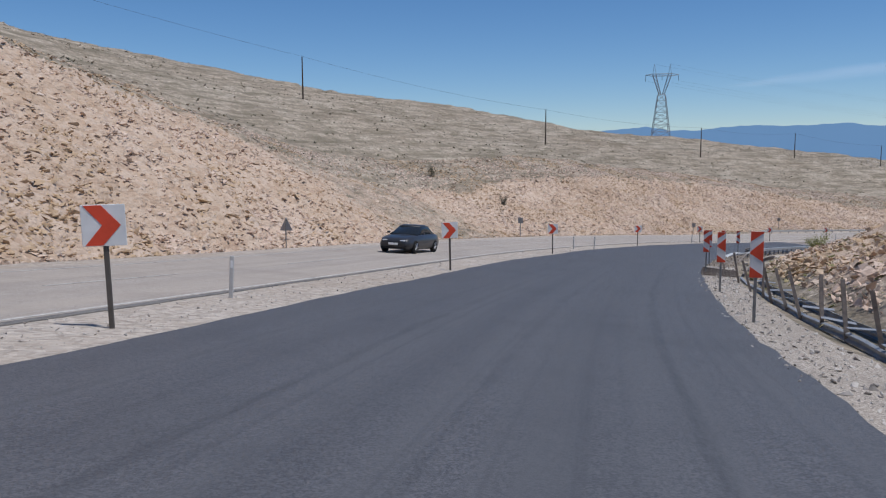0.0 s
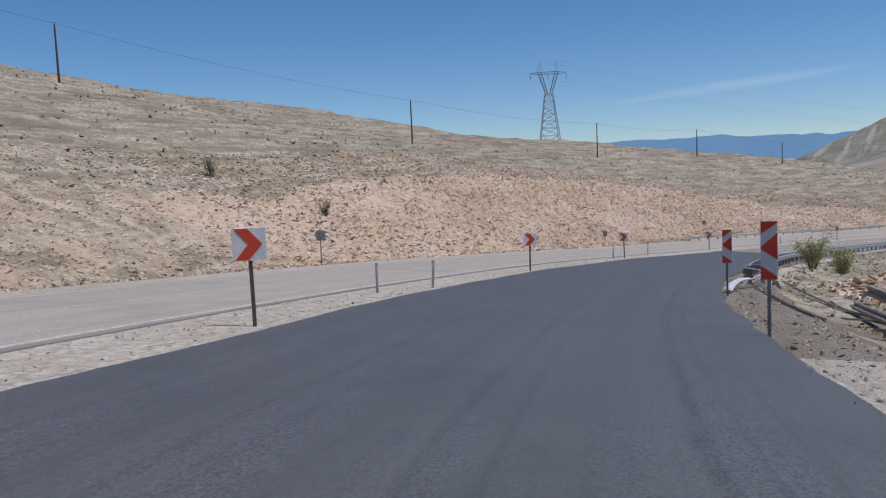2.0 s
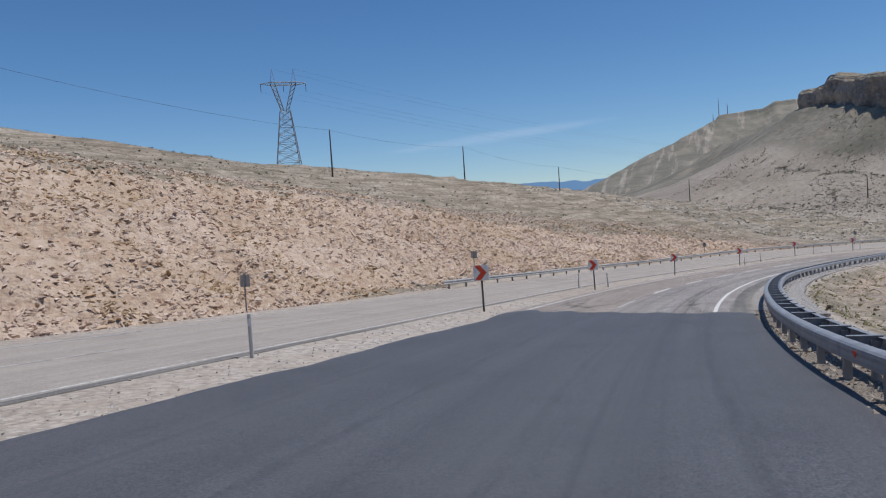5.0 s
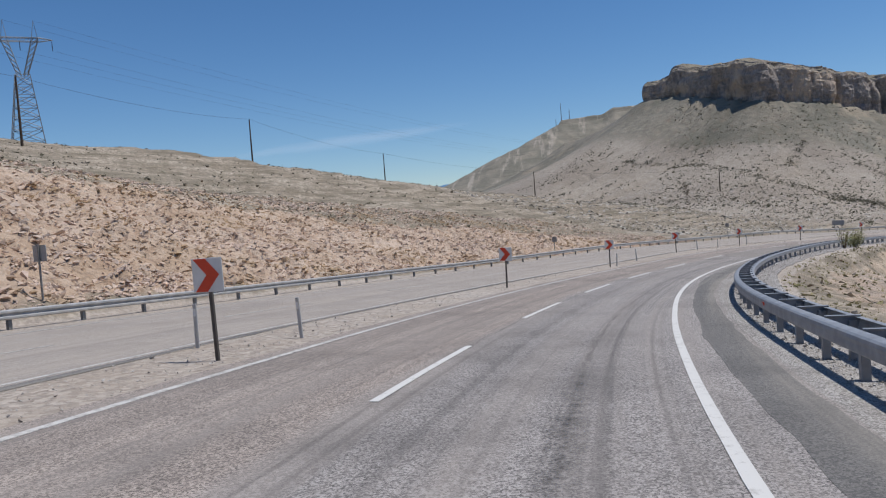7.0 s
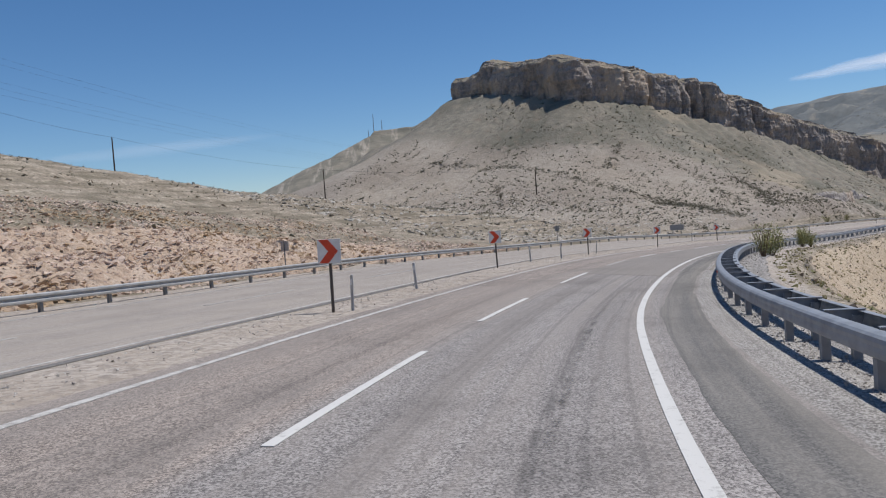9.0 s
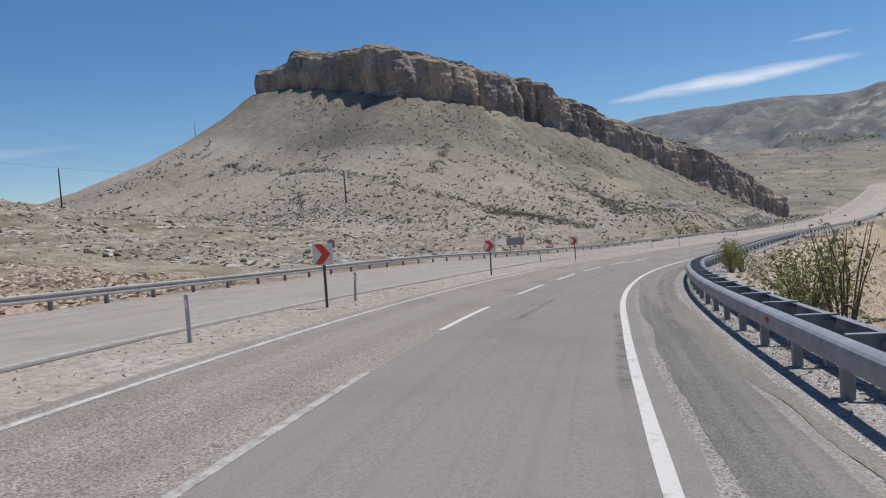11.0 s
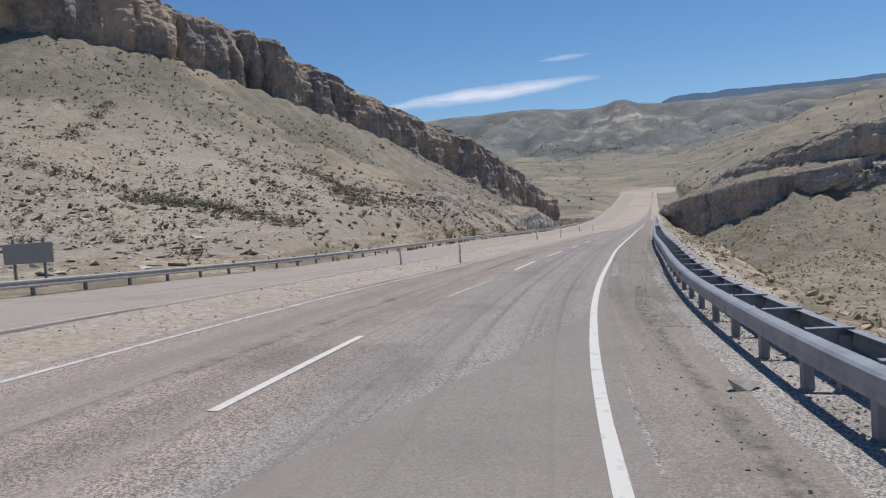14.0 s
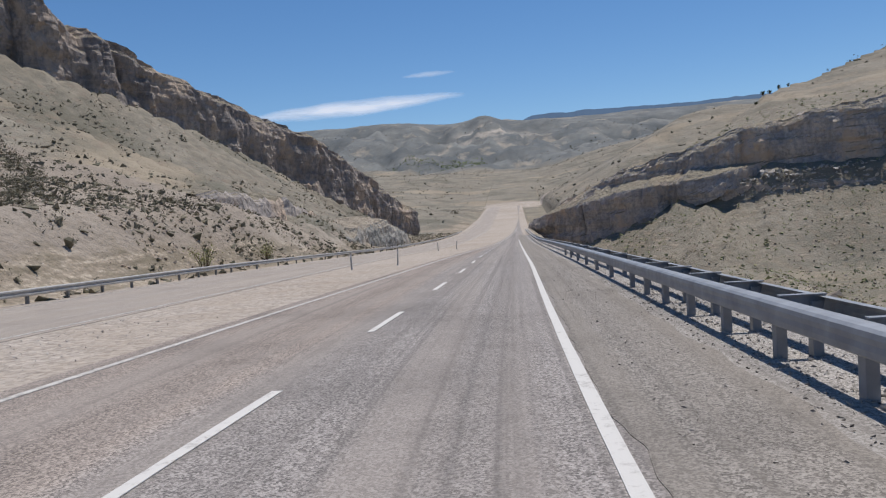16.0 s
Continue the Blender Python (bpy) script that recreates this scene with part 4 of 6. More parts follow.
strip = ribbon("shoulder", -50, 262, lambda s: median_left(s) - 0.2, lambda s: median_left(s) + 0.02 + 0.08 * fbm(s / 5, s * 0, 3, 18), 0.004, 0.06, SHOULDER, 0.6, 0.05)
tagged(strip, "narrow grey asphalt edge beside the gravel median", "road shoulder", kind="structure")


strip = ribbon("shoulder", 258, 470, lambda s: right_edge(s) + 1.2 - 1.08 * step(258, 282, s), lambda s: right_edge(s) + 1.62, 0.006, 0.02, GRAVELLY, 0.12, 0.12)
tagged(strip, "stony gravel shoulder beside the white line", "road shoulder", kind="structure")


def make_smear():
    n = Nodes("rubber_and_tar", 0.85)
    worn = n.ramp(n.noise(3.0, 8.0, 0.75), (0.42, 0.0), (0.62, 1.0))
    tread = n.ramp(n.noise(14.0, 4.0, 0.6), (0.35, 0.3), (0.6, 1.0))
    n.link(n.maths("MULTIPLY", n.maths("MULTIPLY", worn, tread), n.maths("MULTIPLY", n.attr("thin"), 0.6), True), n.bsdf.inputs["Alpha"])
    return n.done(n.mix(n.noise(9.0), (0.10, 0.093, 0.088), (0.16, 0.15, 0.14)))


SMEAR = make_smear()


def smear(points, width, label, lift=0.006):
    """A thin film of tar or rubber along a line of (s, l) on the road."""
    n, m = 14 * len(points), 7
    k = np.linspace(0, 1, len(points))
    q = np.linspace(0, 1, n)
    s, l = curve(k, [p[0] for p in points], q), curve(k, [p[1] for p in points], q)
    ds, dl = np.gradient(s), np.gradient(l)
    d = np.hypot(ds, dl)
    v = np.linspace(-1, 1, m)
    wide = width * (0.75 + 0.5 * fbm(q * 11, q * 0 + points[0][0], 3, 19))
    S, L = s[:, None] - (dl / d * wide)[:, None] * v, l[:, None] + (ds / d * wide)[:, None] * v
    x, y = plan(S, L)
    a = (np.arange(n - 1)[:, None] * m + np.arange(m - 1)[None]).ravel()
    ob = mesh_of("road_stain", np.stack([x, y, road_z(S, L) + lift], -1).reshape(-1, 3), np.stack([a, a + m, a + m + 1, a + 1], -1), SMEAR, True)
    thin = (1 - np.abs(v)[None] ** 2) * np.clip(np.sin(np.pi * np.clip(q, 0.02, 0.98)) * 2.2, 0, 1)[:, None]
    ob.data.attributes.new("thin", "FLOAT", "POINT").data.foreach_set("value", np.ascontiguousarray(thin).ravel().astype(np.float32))
    tagged(ob, label, "road stain", kind="structure")


for points, width in (([(120.4, -3.2), (120.8, -2.3), (121.7, -1.2), (122.7, 0.2), (123.0, 0.7)], 0.16), ([(118.2, -2.6), (118.7, -1.7), (119.2, -0.6), (120.2, 0.6), (120.9, 1.7)], 0.20),
                      ([(116.2, -1.2), (117.0, -0.9), (118.0, -0.4), (119.0, 0.0), (120.6, 0.3)], 0.26), ([(116.2, -3.3), (117.2, -4.5), (118.6, -5.2), (120.4, -5.4), (121.6, -4.6)], 0.22),
                      ([(117.4, -5.6), (118.8, -5.2), (119.6, -4.5), (120.8, -4.2), (123.5, -4.6)], 0.20), ([(115.2, -4.2), (117.4, -3.8), (119.4, -3.4), (122.5, -3.2)], 0.24),
                      ([(114.0, -5.2), (116.0, -4.6), (119.0, -4.7), (124.0, -5.2)], 0.30), ([(113.5, 0.6), (117.0, 0.2), (124.0, -0.3), (133.0, -0.4)], 0.30)):
    smear(points, width, "dark tar and tyre smears across the worn asphalt")
for points, width in (([(160.5, -0.47), (164.0, -0.38), (168.0, -0.36), (172.6, -0.34), (177.0, -0.3)], 0.10), ([(198.0, 0.3), (202.0, 0.38), (205.5, 0.33), (208.5, 0.25)], 0.16),
                      ([(206.0, -1.9), (208.2, -1.77), (210.3, -1.72), (213.5, -1.6)], 0.14), ([(224.0, -1.9), (230.0, -1.8), (236.0, -1.9)], 0.14), ([(274.0, -4.1), (280.0, -4.0), (288.0, -3.9)], 0.25), ([(246, -4.9), (254, -4.7), (262, -4.6), (270, -4.4)], 0.22)):
    smear(points, width, "dark tyre mark along the worn asphalt")
for points, width in (([(238.0, 1.25), (242.5, 1.45), (246.0, 1.6), (249.0, 1.55), (254.0, 1.6), (261.0, 1.64), (269.0, 1.75)], 0.22), ([(226.0, 1.2), (232.0, 1.3), (240.0, 1.25)], 0.18), ([(205, 1.4), (212, 1.45), (220, 1.4), (226, 1.35)], 0.2)):
    smear(points, width, "dark crumbled bitumen along the broken shoulder", 0.012)

# ---- guardrails ----
def beam_section(sign, low, high, deep):
    """A W-beam's section: offsets to the side and heights."""
    h = high - low
    return [(0.0, low), (sign * deep, low + 0.12 * h), (sign * deep, low + 0.30 * h), (sign * deep * 0.15, low + 0.44 * h), (sign * deep * 0.15, low + 0.56 * h),
            (sign * deep, low + 0.70 * h), (sign * deep, low + 0.88 * h), (0.0, high)]


def rail_height(s, l):
    return land(np.asarray(s, float), np.asarray(l, float))[2]


def beam(name, s0, s1, place, section, parent, material, every=1.0, ground_l=None, sway=0.0):
    ss = np.arange(s0, s1 + 1e-6, every)
    ll = place(ss)
    base = rail_height(ss, ll if ground_l is None else ground_l(ss)) + sway * fbm(ss / 4.0, ss * 0, 3, 4)
    k = len(section)
    thick = 0.012
    verts, faces = [], []
    for shift in (0.0, thick):
        for dl, h in section:
            x, y = plan(ss, ll + dl + shift)
            verts.append(np.stack([x, y, base + h], -1))
    n = len(ss)
    ring = list(range(k)) + list(range(2 * k - 1, k - 1, -1))
    for a, b in zip(ring, ring[1:] + ring[:1]):
        for i in range(n - 1):
            faces.append((a * n + i, b * n + i, b * n + i + 1, a * n + i + 1))
    me = bpy.data.meshes.new(name)
    me.from_pydata(np.concatenate(verts).tolist(), [], faces)
    me.materials.append(material)
    me.update()
    ob = new(name, me)
    ob.parent = parent
    return ob


def c_post(tall, wide=0.11, deep=0.07):
    """A folded steel post."""
    t = 0.014
    pts = [(-wide / 2, -deep), (wide / 2, -deep), (wide / 2, deep), (wide / 2 - t, deep), (wide / 2 - t, -deep + t), (-wide / 2 + t, -deep + t), (-wide / 2 + t, deep), (-wide / 2, deep)]
    bm = bmesh.new()
    a = [bm.verts.new((x, y, -0.4)) for x, y in pts]
    b = [bm.verts.new((x, y, tall)) for x, y in pts]
    bm.faces.new(a)
    bm.faces.new(b)
    for i in range(len(pts)):
        j = (i + 1) % len(pts)
        bm.faces.new((a[i], a[j], b[j], b[i]))
    bmesh.ops.recalc_face_normals(bm, faces=bm.faces)
    return bm


def mesh_data(bm, name, material):
    me = bpy.data.meshes.new(name)
    bm.to_mesh(me)
    bm.free()
    me.materials.append(material)
    return me


def repeat(name, me, m, parent):
    ob = new(name, me)
    ob.matrix_world = m
    ob.parent = parent
    return ob


def rail_r(s):
    return curve([0, 66, 77, 83, 88, 93, 98, 106, 116, 131, 145, 165, 176, 205, 223, 236, 246, 251, 256, 262, 275, 292, 330, 420, 600], [3.2, 3.2, 3.22, 3.2, 3.05, 2.86, 2.66, 2.62, 2.85, 3.13, 2.93, 2.82, 2.58, 2.44, 2.46, 2.40, 2.48, 2.55, 2.68, 2.80, 2.91, 2.90, 2.85, 3.2, 3.2], s)


def rail_l(s):
    return curve([100, 140, 160, 176, 190, 225, 250, 280, 300, 360, 600], [-16.6, -16.7, -16.5, -16.15, -16.5, -17.6, -18.4, -18.6, -18.1, -17.9, -17.6], s)


double = empty("guardrail", Matrix.Identity(4), "double galvanised steel guardrail along the outer verge", "guardrail")
R0, R1 = 69.0, 520.0
BOX = [(-0.02, 0.385), (-0.085, 0.395), (-0.112, 0.42), (-0.116, 0.47), (-0.108, 0.52), (-0.116, 0.57), (-0.105, 0.615), (-0.07, 0.64), (-0.02, 0.65), (0.05, 0.652)]
beam("front_beam", R0, R1, rail_r, BOX, double, STEEL, 0.5, lambda s: rail_r(s) + 0.3)
beam("back_beam", R0, R1, lambda s: rail_r(s) + 0.52, [(-q, h) for q, h in BOX], double, STEEL, 1.0, lambda s: rail_r(s) + 0.3)
post_me = mesh_data(c_post(0.60), "post", STEEL)
plate_me = mesh_data(outline([(0.0, 0.50), (0.46, 0.50), (0.50, 0.66), (0.0, 0.665)], -0.006, 0.006), "spacer", STEEL)
lip_me = mesh_data(box(0.0, 0.50, -0.045, 0.045, 0.667, 0.68), "spacer_flange", STEEL)


def rail_pose(s, l, ground_l):
    x, y = plan(s, l)
    return Matrix.Translation((float(x), float(y), float(rail_height(np.array([float(s)]), np.array([float(ground_l)]))[0]))) @ pose(0, 0, 0, 0, 0, math.degrees(heading(s)) - 90)


k = R0 + 1.0
while k < 330:
    l = float(rail_r(k))
    m = rail_pose(k, l + 0.06, l + 0.3)
    repeat("post", post_me, m, double)
    repeat("back_post", post_me, m @ pose(0.38, 0, 0), double)
    repeat("spacer", plate_me, m, double)
    repeat("spacer_flange", lip_me, m, double)
    k += 2.1 if k < 300 else 4.2

k = 96.0
while k < 300:
    x, y = plan(k, float(rail_r(k)) - 0.125)
    z = float(rail_height(np.array([k]), np.array([float(rail_r(k)) + 0.3]))[0])
    fin = part("reflector", outline([(-0.05, 0.58), (0.05, 0.58), (0.0, 0.49)], -0.004, 0.004), RED, double, "small red reflector")
    fin.matrix_local = Matrix.Translation((float(x), float(y), z)) @ pose(0, 0, 0, 0, 0, math.degrees(heading(k)) - 90 - 60)
    k += 21.0

single = empty("guardrail", Matrix.Identity(4), "single galvanised guardrail along the far side of the road", "guardrail")
beam("beam", 131.5, 545, rail_l, beam_section(0.08, 0.29, 0.57, 1.0), single, PALE_STEEL, 1.0)
small_post = mesh_data(c_post(0.52, 0.10, 0.06), "post", STEEL_DULL)
k = 132.5
while k < 460:
    l = float(rail_l(k))
    repeat("post", small_post, rail_pose(k, l - 0.05, l), single)
    k += 2.6 if k < 330 else 5.0

# ---- signs ----
WHITE = plain("white_sheeting", (0.74, 0.74, 0.72), 0.5, 0.0, 0.1, 5.0)
GREY = plain("bare_sign_back", (0.40, 0.40, 0.39), 0.6, 0.1)
POST = plain("painted_post", (0.13, 0.115, 0.10), 0.7, 0.2, 0.3, 5.0)


def chevron_sign(s, l, turn, lean):
    ob = empty("chevron_sign", stand(s, l, turn) @ pose(0, 0, 0, 0, lean, 0), "white square sign with a red chevron on a dark post", "road sign", "chevron signs along the median")
    part("post", box(-0.035, 0.035, -0.03, 0.03, -0.3, 1.32, 0.008), POST, ob)
    part("panel", box(-0.31, 0.31, -0.052, -0.036, 1.24, 1.85, 0.006), WHITE, ob)
    arrow = [(-0.27, 1.84), (-0.02, 1.84), (0.24, 1.545), (-0.02, 1.25), (-0.27, 1.25), (-0.02, 1.545)]
    part("chevron", outline(arrow, -0.058, -0.0525), RED, ob, "red arrow pointing right")
    part("bracket", box(-0.10, 0.10, -0.036, 0.034, 1.45, 1.50, 0.004), GREY, ob)
    return ob


random.seed(4)
for s, l in ((10, -7.1), (28.5, -6.7), (47.3, -6.6), (70.9, -6.7), (92, -7.6), (114, -7.6), (132.5, -6.9), (154.6, -7.05), (173.8, -7.0), (193, -8.2), (210.6, -7.9), (229.3, -7.47), (251, -8.0)):
    chevron_sign(s, l, random.uniform(-4, 4) + (26 if s < 80 else 0), random.uniform(-1.5, 1.5))


def marker_panel(s, l, turn, tall):
    ob = empty("hazard_marker", stand(s, l, turn), "tall red and white striped hazard marker on a steel post", "road sign", "hazard markers beside the broken rail")
    part("post", box(-0.03, 0.03, -0.03, 0.03, -0.3, tall + 0.05, 0.006), STEEL_DULL, ob)
    z0 = tall
    part("panel", box(-0.135, 0.135, -0.045, -0.032, z0, z0 + 1.0, 0.004), WHITE, ob)
    for a, b, c, d in ((0.82, 1.0, 1.0, 1.0), (0.44, 0.62, 0.72, 0.54), (0.0, 0.0, 0.06, 0.22)):
        shape = [(-0.133, z0 + a), (0.133, z0 + b), (0.133, z0 + c - 0.002), (-0.133, z0 + d - 0.002)]
        if (a, d) == (0.44, 0.54):
            shape = [(-0.133, z0 + 0.52), (0.133, z0 + 0.34), (0.133, z0 + 0.80), (-0.133, z0 + 0.56)]
        if a == 0.82:
            shape = [(-0.133, z0 + 0.78), (0.133, z0 + 0.97), (0.133, z0 + 0.998), (-0.133, z0 + 0.998)]
        if a == 0.0:
            shape = [(-0.133, z0 + 0.002), (0.133, z0 + 0.002), (0.133, z0 + 0.05), (-0.133, z0 + 0.24)]
        part("stripe", outline(shape, -0.051, -0.0455), RED, ob, "red stripe")
    return ob


for s, l, tall in ((17.9, 3.05, 1.0), (27.2, 2.98, 1.0), (38, 2.72, 1.03), (48.5, 2.52, 1.02), (59.2, 2.40, 1.02), (68.0, 2.36, 1.0)):
    marker_panel(s, l, random.uniform(-8, 8), tall)


PALE_POST = plain("pale_post", (0.52, 0.51, 0.49), 0.7, 0.0, 0.2, 6.0)


def delineator(s, l, lean):
    ob = empty("marker_post", stand(s, l, random.uniform(-20, 20)) @ pose(0, 0, 0, 0, lean, 0), "slim pale grey marker post in the gravel median", "marker post", "marker posts in the median")
    part("post", box(-0.045, 0.045, -0.02, 0.02, -0.25, 0.92, 0.012), PALE_POST, ob)
    part("reflector", box(-0.028, 0.028, -0.026, -0.0205, 0.66, 0.82, 0.002), WHITE, ob, "small white reflector")
    return ob


for s, l in ((15, -7.9), (55.7, -7.5), (58.5, -6.75), (90, -7.75), (98.8, -8.1), (134.2, -8.4), (136, -6.95), (174.2, -6.65), (181, -7.4), (199, -8.3), (203, -7.6), (213.2, -8.05), (248.2, -9.95), (282.2, -6.72), (282.8, -10.0), (323, -8.65), (325.6, -6.55), (368, -8.4), (371, -6.6)):
    delineator(s, l, random.uniform(-4, 4))


def roadside_sign(s, l, kind, turn):
    """Signs for the opposite traffic, seen from behind."""
    words = {"round": "grey back of a round sign beside the rubble slope", "triangle": "grey back of a triangular sign beside the rubble slope", "square": "grey back of a square sign above the guardrail"}
    ob = empty("road_sign", stand(s, l, turn), words[kind], "road sign")
    part("post", rod((0, 0, -0.3), (0, 0, 1.9), 0.035, None, 10), STEEL_DULL, ob)
    if kind == "round":
        bm = bmesh.new()
        bmesh.ops.create_cone(bm, cap_ends=True, segments=24, radius1=0.36, radius2=0.36, depth=0.02)
        bmesh.ops.transform(bm, matrix=pose(0, 0.06, 1.65, 90, 0, 0), verts=bm.verts)
    elif kind == "triangle":
        bm = outline([(-0.42, 1.30), (0.42, 1.30), (0.0, 2.02)], 0.045, 0.06)
    else:
        bm = box(-0.27, 0.27, 0.045, 0.06, 1.3, 1.84, 0.02)
    part("panel", bm, GREY, ob)


for s, l, kind in ((37.6, -19.2, "triangle"), (70, -17.8, "square"), (114, -18.6, "square"), (141, -19.0, "square"), (193, -20.5, "square"), (236, -20.5, "square")):
    roadside_sign(s, l, kind, random.uniform(-6, 6))

board = empty("direction_sign", stand(270.9, -21.6, 12), "wide grey back of a direction sign on two posts", "road sign")
for xx in (-0.6, 0.6):
    part("post", box(xx - 0.05, xx + 0.05, -0.04, 0.04, -0.4, 1.9, 0.01), STEEL_DULL, board)
part("panel", box(-1.0, 1.0, -0.07, -0.045, 0.9, 1.72, 0.015), GREY, board)
for z in (1.1, 1.5):
    part("brace", box(-0.95, 0.95, -0.044, -0.041, z, z + 0.06), STEEL_DULL, board)


# ---- the broken rail on the inner verge ----
RUSTY = plain("rusted_steel", (0.36, 0.31, 0.265), 0.8, 0.2, 0.45, 7.0)
wreck = empty("broken_guardrail", Matrix.Identity(4), "collapsed guardrail with leaning posts and bent beams", "guardrail")
tall_post = mesh_data(c_post(1.25, 0.075, 0.04), "leaning_post", RUSTY)
for i in range(16):
    s = 6.0 + 2.05 * i
    l = 4.7 - 0.012 * i * i * 0.4 + random.uniform(-0.06, 0.06)
    if i < 12 or i % 2:
        repeat("leaning_post", tall_post, rail_pose(s, l, l) @ pose(0, 0, 0.0, random.uniform(-10, 10), random.uniform(-16, -2), random.uniform(-15, 15)), wreck)
beam("fallen_beam", 2, 36, lambda s: 4.45 - 0.25 * step(20, 36, s) + 0.12 * fbm(s / 5, s * 0, 2, 2), beam_section(-0.06, 0.02, 0.22, 1.0), wreck, STEEL, 0.5, None, 0.08)
beam("fallen_beam", 2, 36, lambda s: 5.15 - 0.25 * step(20, 36, s), beam_section(0.06, 0.02, 0.22, 1.0), wreck, STEEL, 0.5, None, 0.06)
flat_me = mesh_data(box(-0.35, 0.35, -0.08, 0.08, 0.0, 0.012), "loose_spacer", STEEL)
for i in range(14):
    s = 5.0 + 2.2 * i
    repeat("loose_spacer", flat_me, rail_pose(s, 4.8, 4.8) @ pose(0, 0, 0.28 + random.uniform(-0.05, 0.06), random.uniform(-8, 8), random.uniform(-8, 8), random.uniform(-12, 12)), wreck)


W_SECTION = [(0.0, -0.155), (0.08, -0.11), (0.08, -0.06), (0.012, -0.02), (0.012, 0.02), (0.08, 0.06), (0.08, 0.11), (0.0, 0.155)]
FLAT_SECTION = [(-0.03, -0.155), (0.006, -0.13), (0.022, -0.06), (0.03, 0.0), (0.022, 0.06), (0.006, 0.13), (-0.03, 0.155)]


def bent_beam(name, points, twist, material, parent, size=1.0, taper=1.0, prof=W_SECTION, label=""):
    """A torn length of rail along a bent line of (s, l, height over the ground)."""
    q = np.linspace(0, 1, 40)
    k = np.linspace(0, 1, len(points))
    s, l, h = (curve(k, [p[i] for p in points], q) for i in range(3))
    x, y = plan(s, l)
    z = land(s, l)[2] + h
    c = np.stack([x, y, z], -1)
    t = np.gradient(c, axis=0)
    t /= np.linalg.norm(t, axis=1)[:, None]
    side = np.cross(t, (0, 0, 1))
    side /= np.linalg.norm(side, axis=1)[:, None]
    up = np.cross(side, t)
    size = size * (1 + (taper - 1) * q)
    ang = np.radians(twist[0] + (twist[1] - twist[0]) * q)
    verts, faces = [], []
    for add in (0.0, 0.014):
        for a, b in prof:
            u, v = (a * size + add) * np.cos(ang) - b * size * np.sin(ang), (a * size + add) * np.sin(ang) + b * size * np.cos(ang)
            verts.append(c + u[:, None] * side + v[:, None] * up)
    n, m = len(q), len(prof)
    ring = list(range(m)) + list(range(2 * m - 1, m - 1, -1))
    for a, b in zip(ring, ring[1:] + ring[:1]):
        faces += [(a * n + i, b * n + i, b * n + i + 1, a * n + i + 1) for i in range(n - 1)]
    me = bpy.data.meshes.new(name)
    me.from_pydata(np.concatenate(verts).tolist(), [], faces)
    me.materials.append(material)
    me.update()
    ob = new(name, me)
    ob.parent = parent
    if label:
        tagged(ob, label)


# the rail's end: a beam folded square to the road, and a split length fallen towards the marker
PALE = plain("scraped_white_zinc", (0.70, 0.70, 0.68), 0.5, 0.15, 0.4, 6.0)
BARE = plain("bare_zinc", (0.47, 0.46, 0.44), 0.6, 0.15, 0.3, 5.0)
for points, twist, material, size, taper, prof, label in (
        ([(70.2, 3.10, 0.50), (69.0, 3.08, 0.50), (67.8, 3.06, 0.50), (67.0, 3.14, 0.49), (66.4, 3.42, 0.47)], (0, 10), RUSTY, 1.0, 1.05, W_SECTION, ""),
        ([(66.5, 3.36, 0.50), (66.0, 3.56, 0.52), (65.3, 3.62, 0.42), (64.7, 3.40, 0.34), (64.0, 3.22, 0.30)], (10, 70), BARE, 0.62, 0.6, W_SECTION, ""),
        ([(65.9, 3.66, 0.44), (65.0, 3.66, 0.40), (64.2, 3.36, 0.24)], (95, 130), BARE, 0.36, 0.8, W_SECTION, ""),
        ([(60.55, 2.44, 0.10), (61.0, 2.50, 0.17), (61.9, 2.66, 0.28), (62.9, 2.90, 0.36), (64.1, 3.22, 0.34)], (74, 58), PALE, 0.95, 0.36, FLAT_SECTION, "flattened white end piece of the rail"),
        ([(66.5, 3.30, 0.40), (66.6, 3.40, 0.22), (66.9, 3.50, 0.05)], (0, 30), RUSTY, 0.45, 0.8, FLAT_SECTION, "")):
    bent_beam("torn_beam", points, twist, material, wreck, size, taper, prof, label)
# long strips lying in the dirt
bent_beam("fallen_beam", [(65.2, 3.45, 0.34), (61, 3.6, 0.10), (56.4, 3.75, 0.05), (52, 4.0, 0.03)], (72, 88), RUSTY, wreck, 0.28)
bent_beam("fallen_beam", [(66.2, 4.4, 0.30), (61, 4.9, 0.08), (56, 5.1, 0.05), (51, 5.4, 0.03)], (75, 90), RUSTY, wreck, 0.26)
# two beams wrenched back off their posts, which lie across the verge
bent_beam("torn_beam", [(57.5, 5.9, 0.30), (54, 5.65, 0.40), (50, 5.4, 0.46), (46, 5.15, 0.46), (41, 4.9, 0.36), (37, 4.8, 0.22)], (18, 30), RUSTY, wreck, 0.9)
bent_beam("torn_beam", [(56.0, 5.3, 0.16), (52, 5.1, 0.22), (48, 4.85, 0.24), (44, 4.65, 0.22), (39, 4.45, 0.16)], (40, 55), RUSTY, wreck, 0.7)
for i in range(5):
    s = 36.6 + 1.2 * i
    repeat("fallen_post", tall_post, rail_pose(s, 3.75, 3.75) @ pose(0, 0, 0.06, 86, 0, -84 + random.uniform(-12, 12)), wreck)
for i in range(5):
    s = 43 + 2.3 * i
    repeat("loose_spacer", flat_me, rail_pose(s, 4.7, 4.7) @ pose(0, 0, 0.16, random.uniform(-25, 25), random.uniform(-20, 20), random.uniform(-60, 60)), wreck)
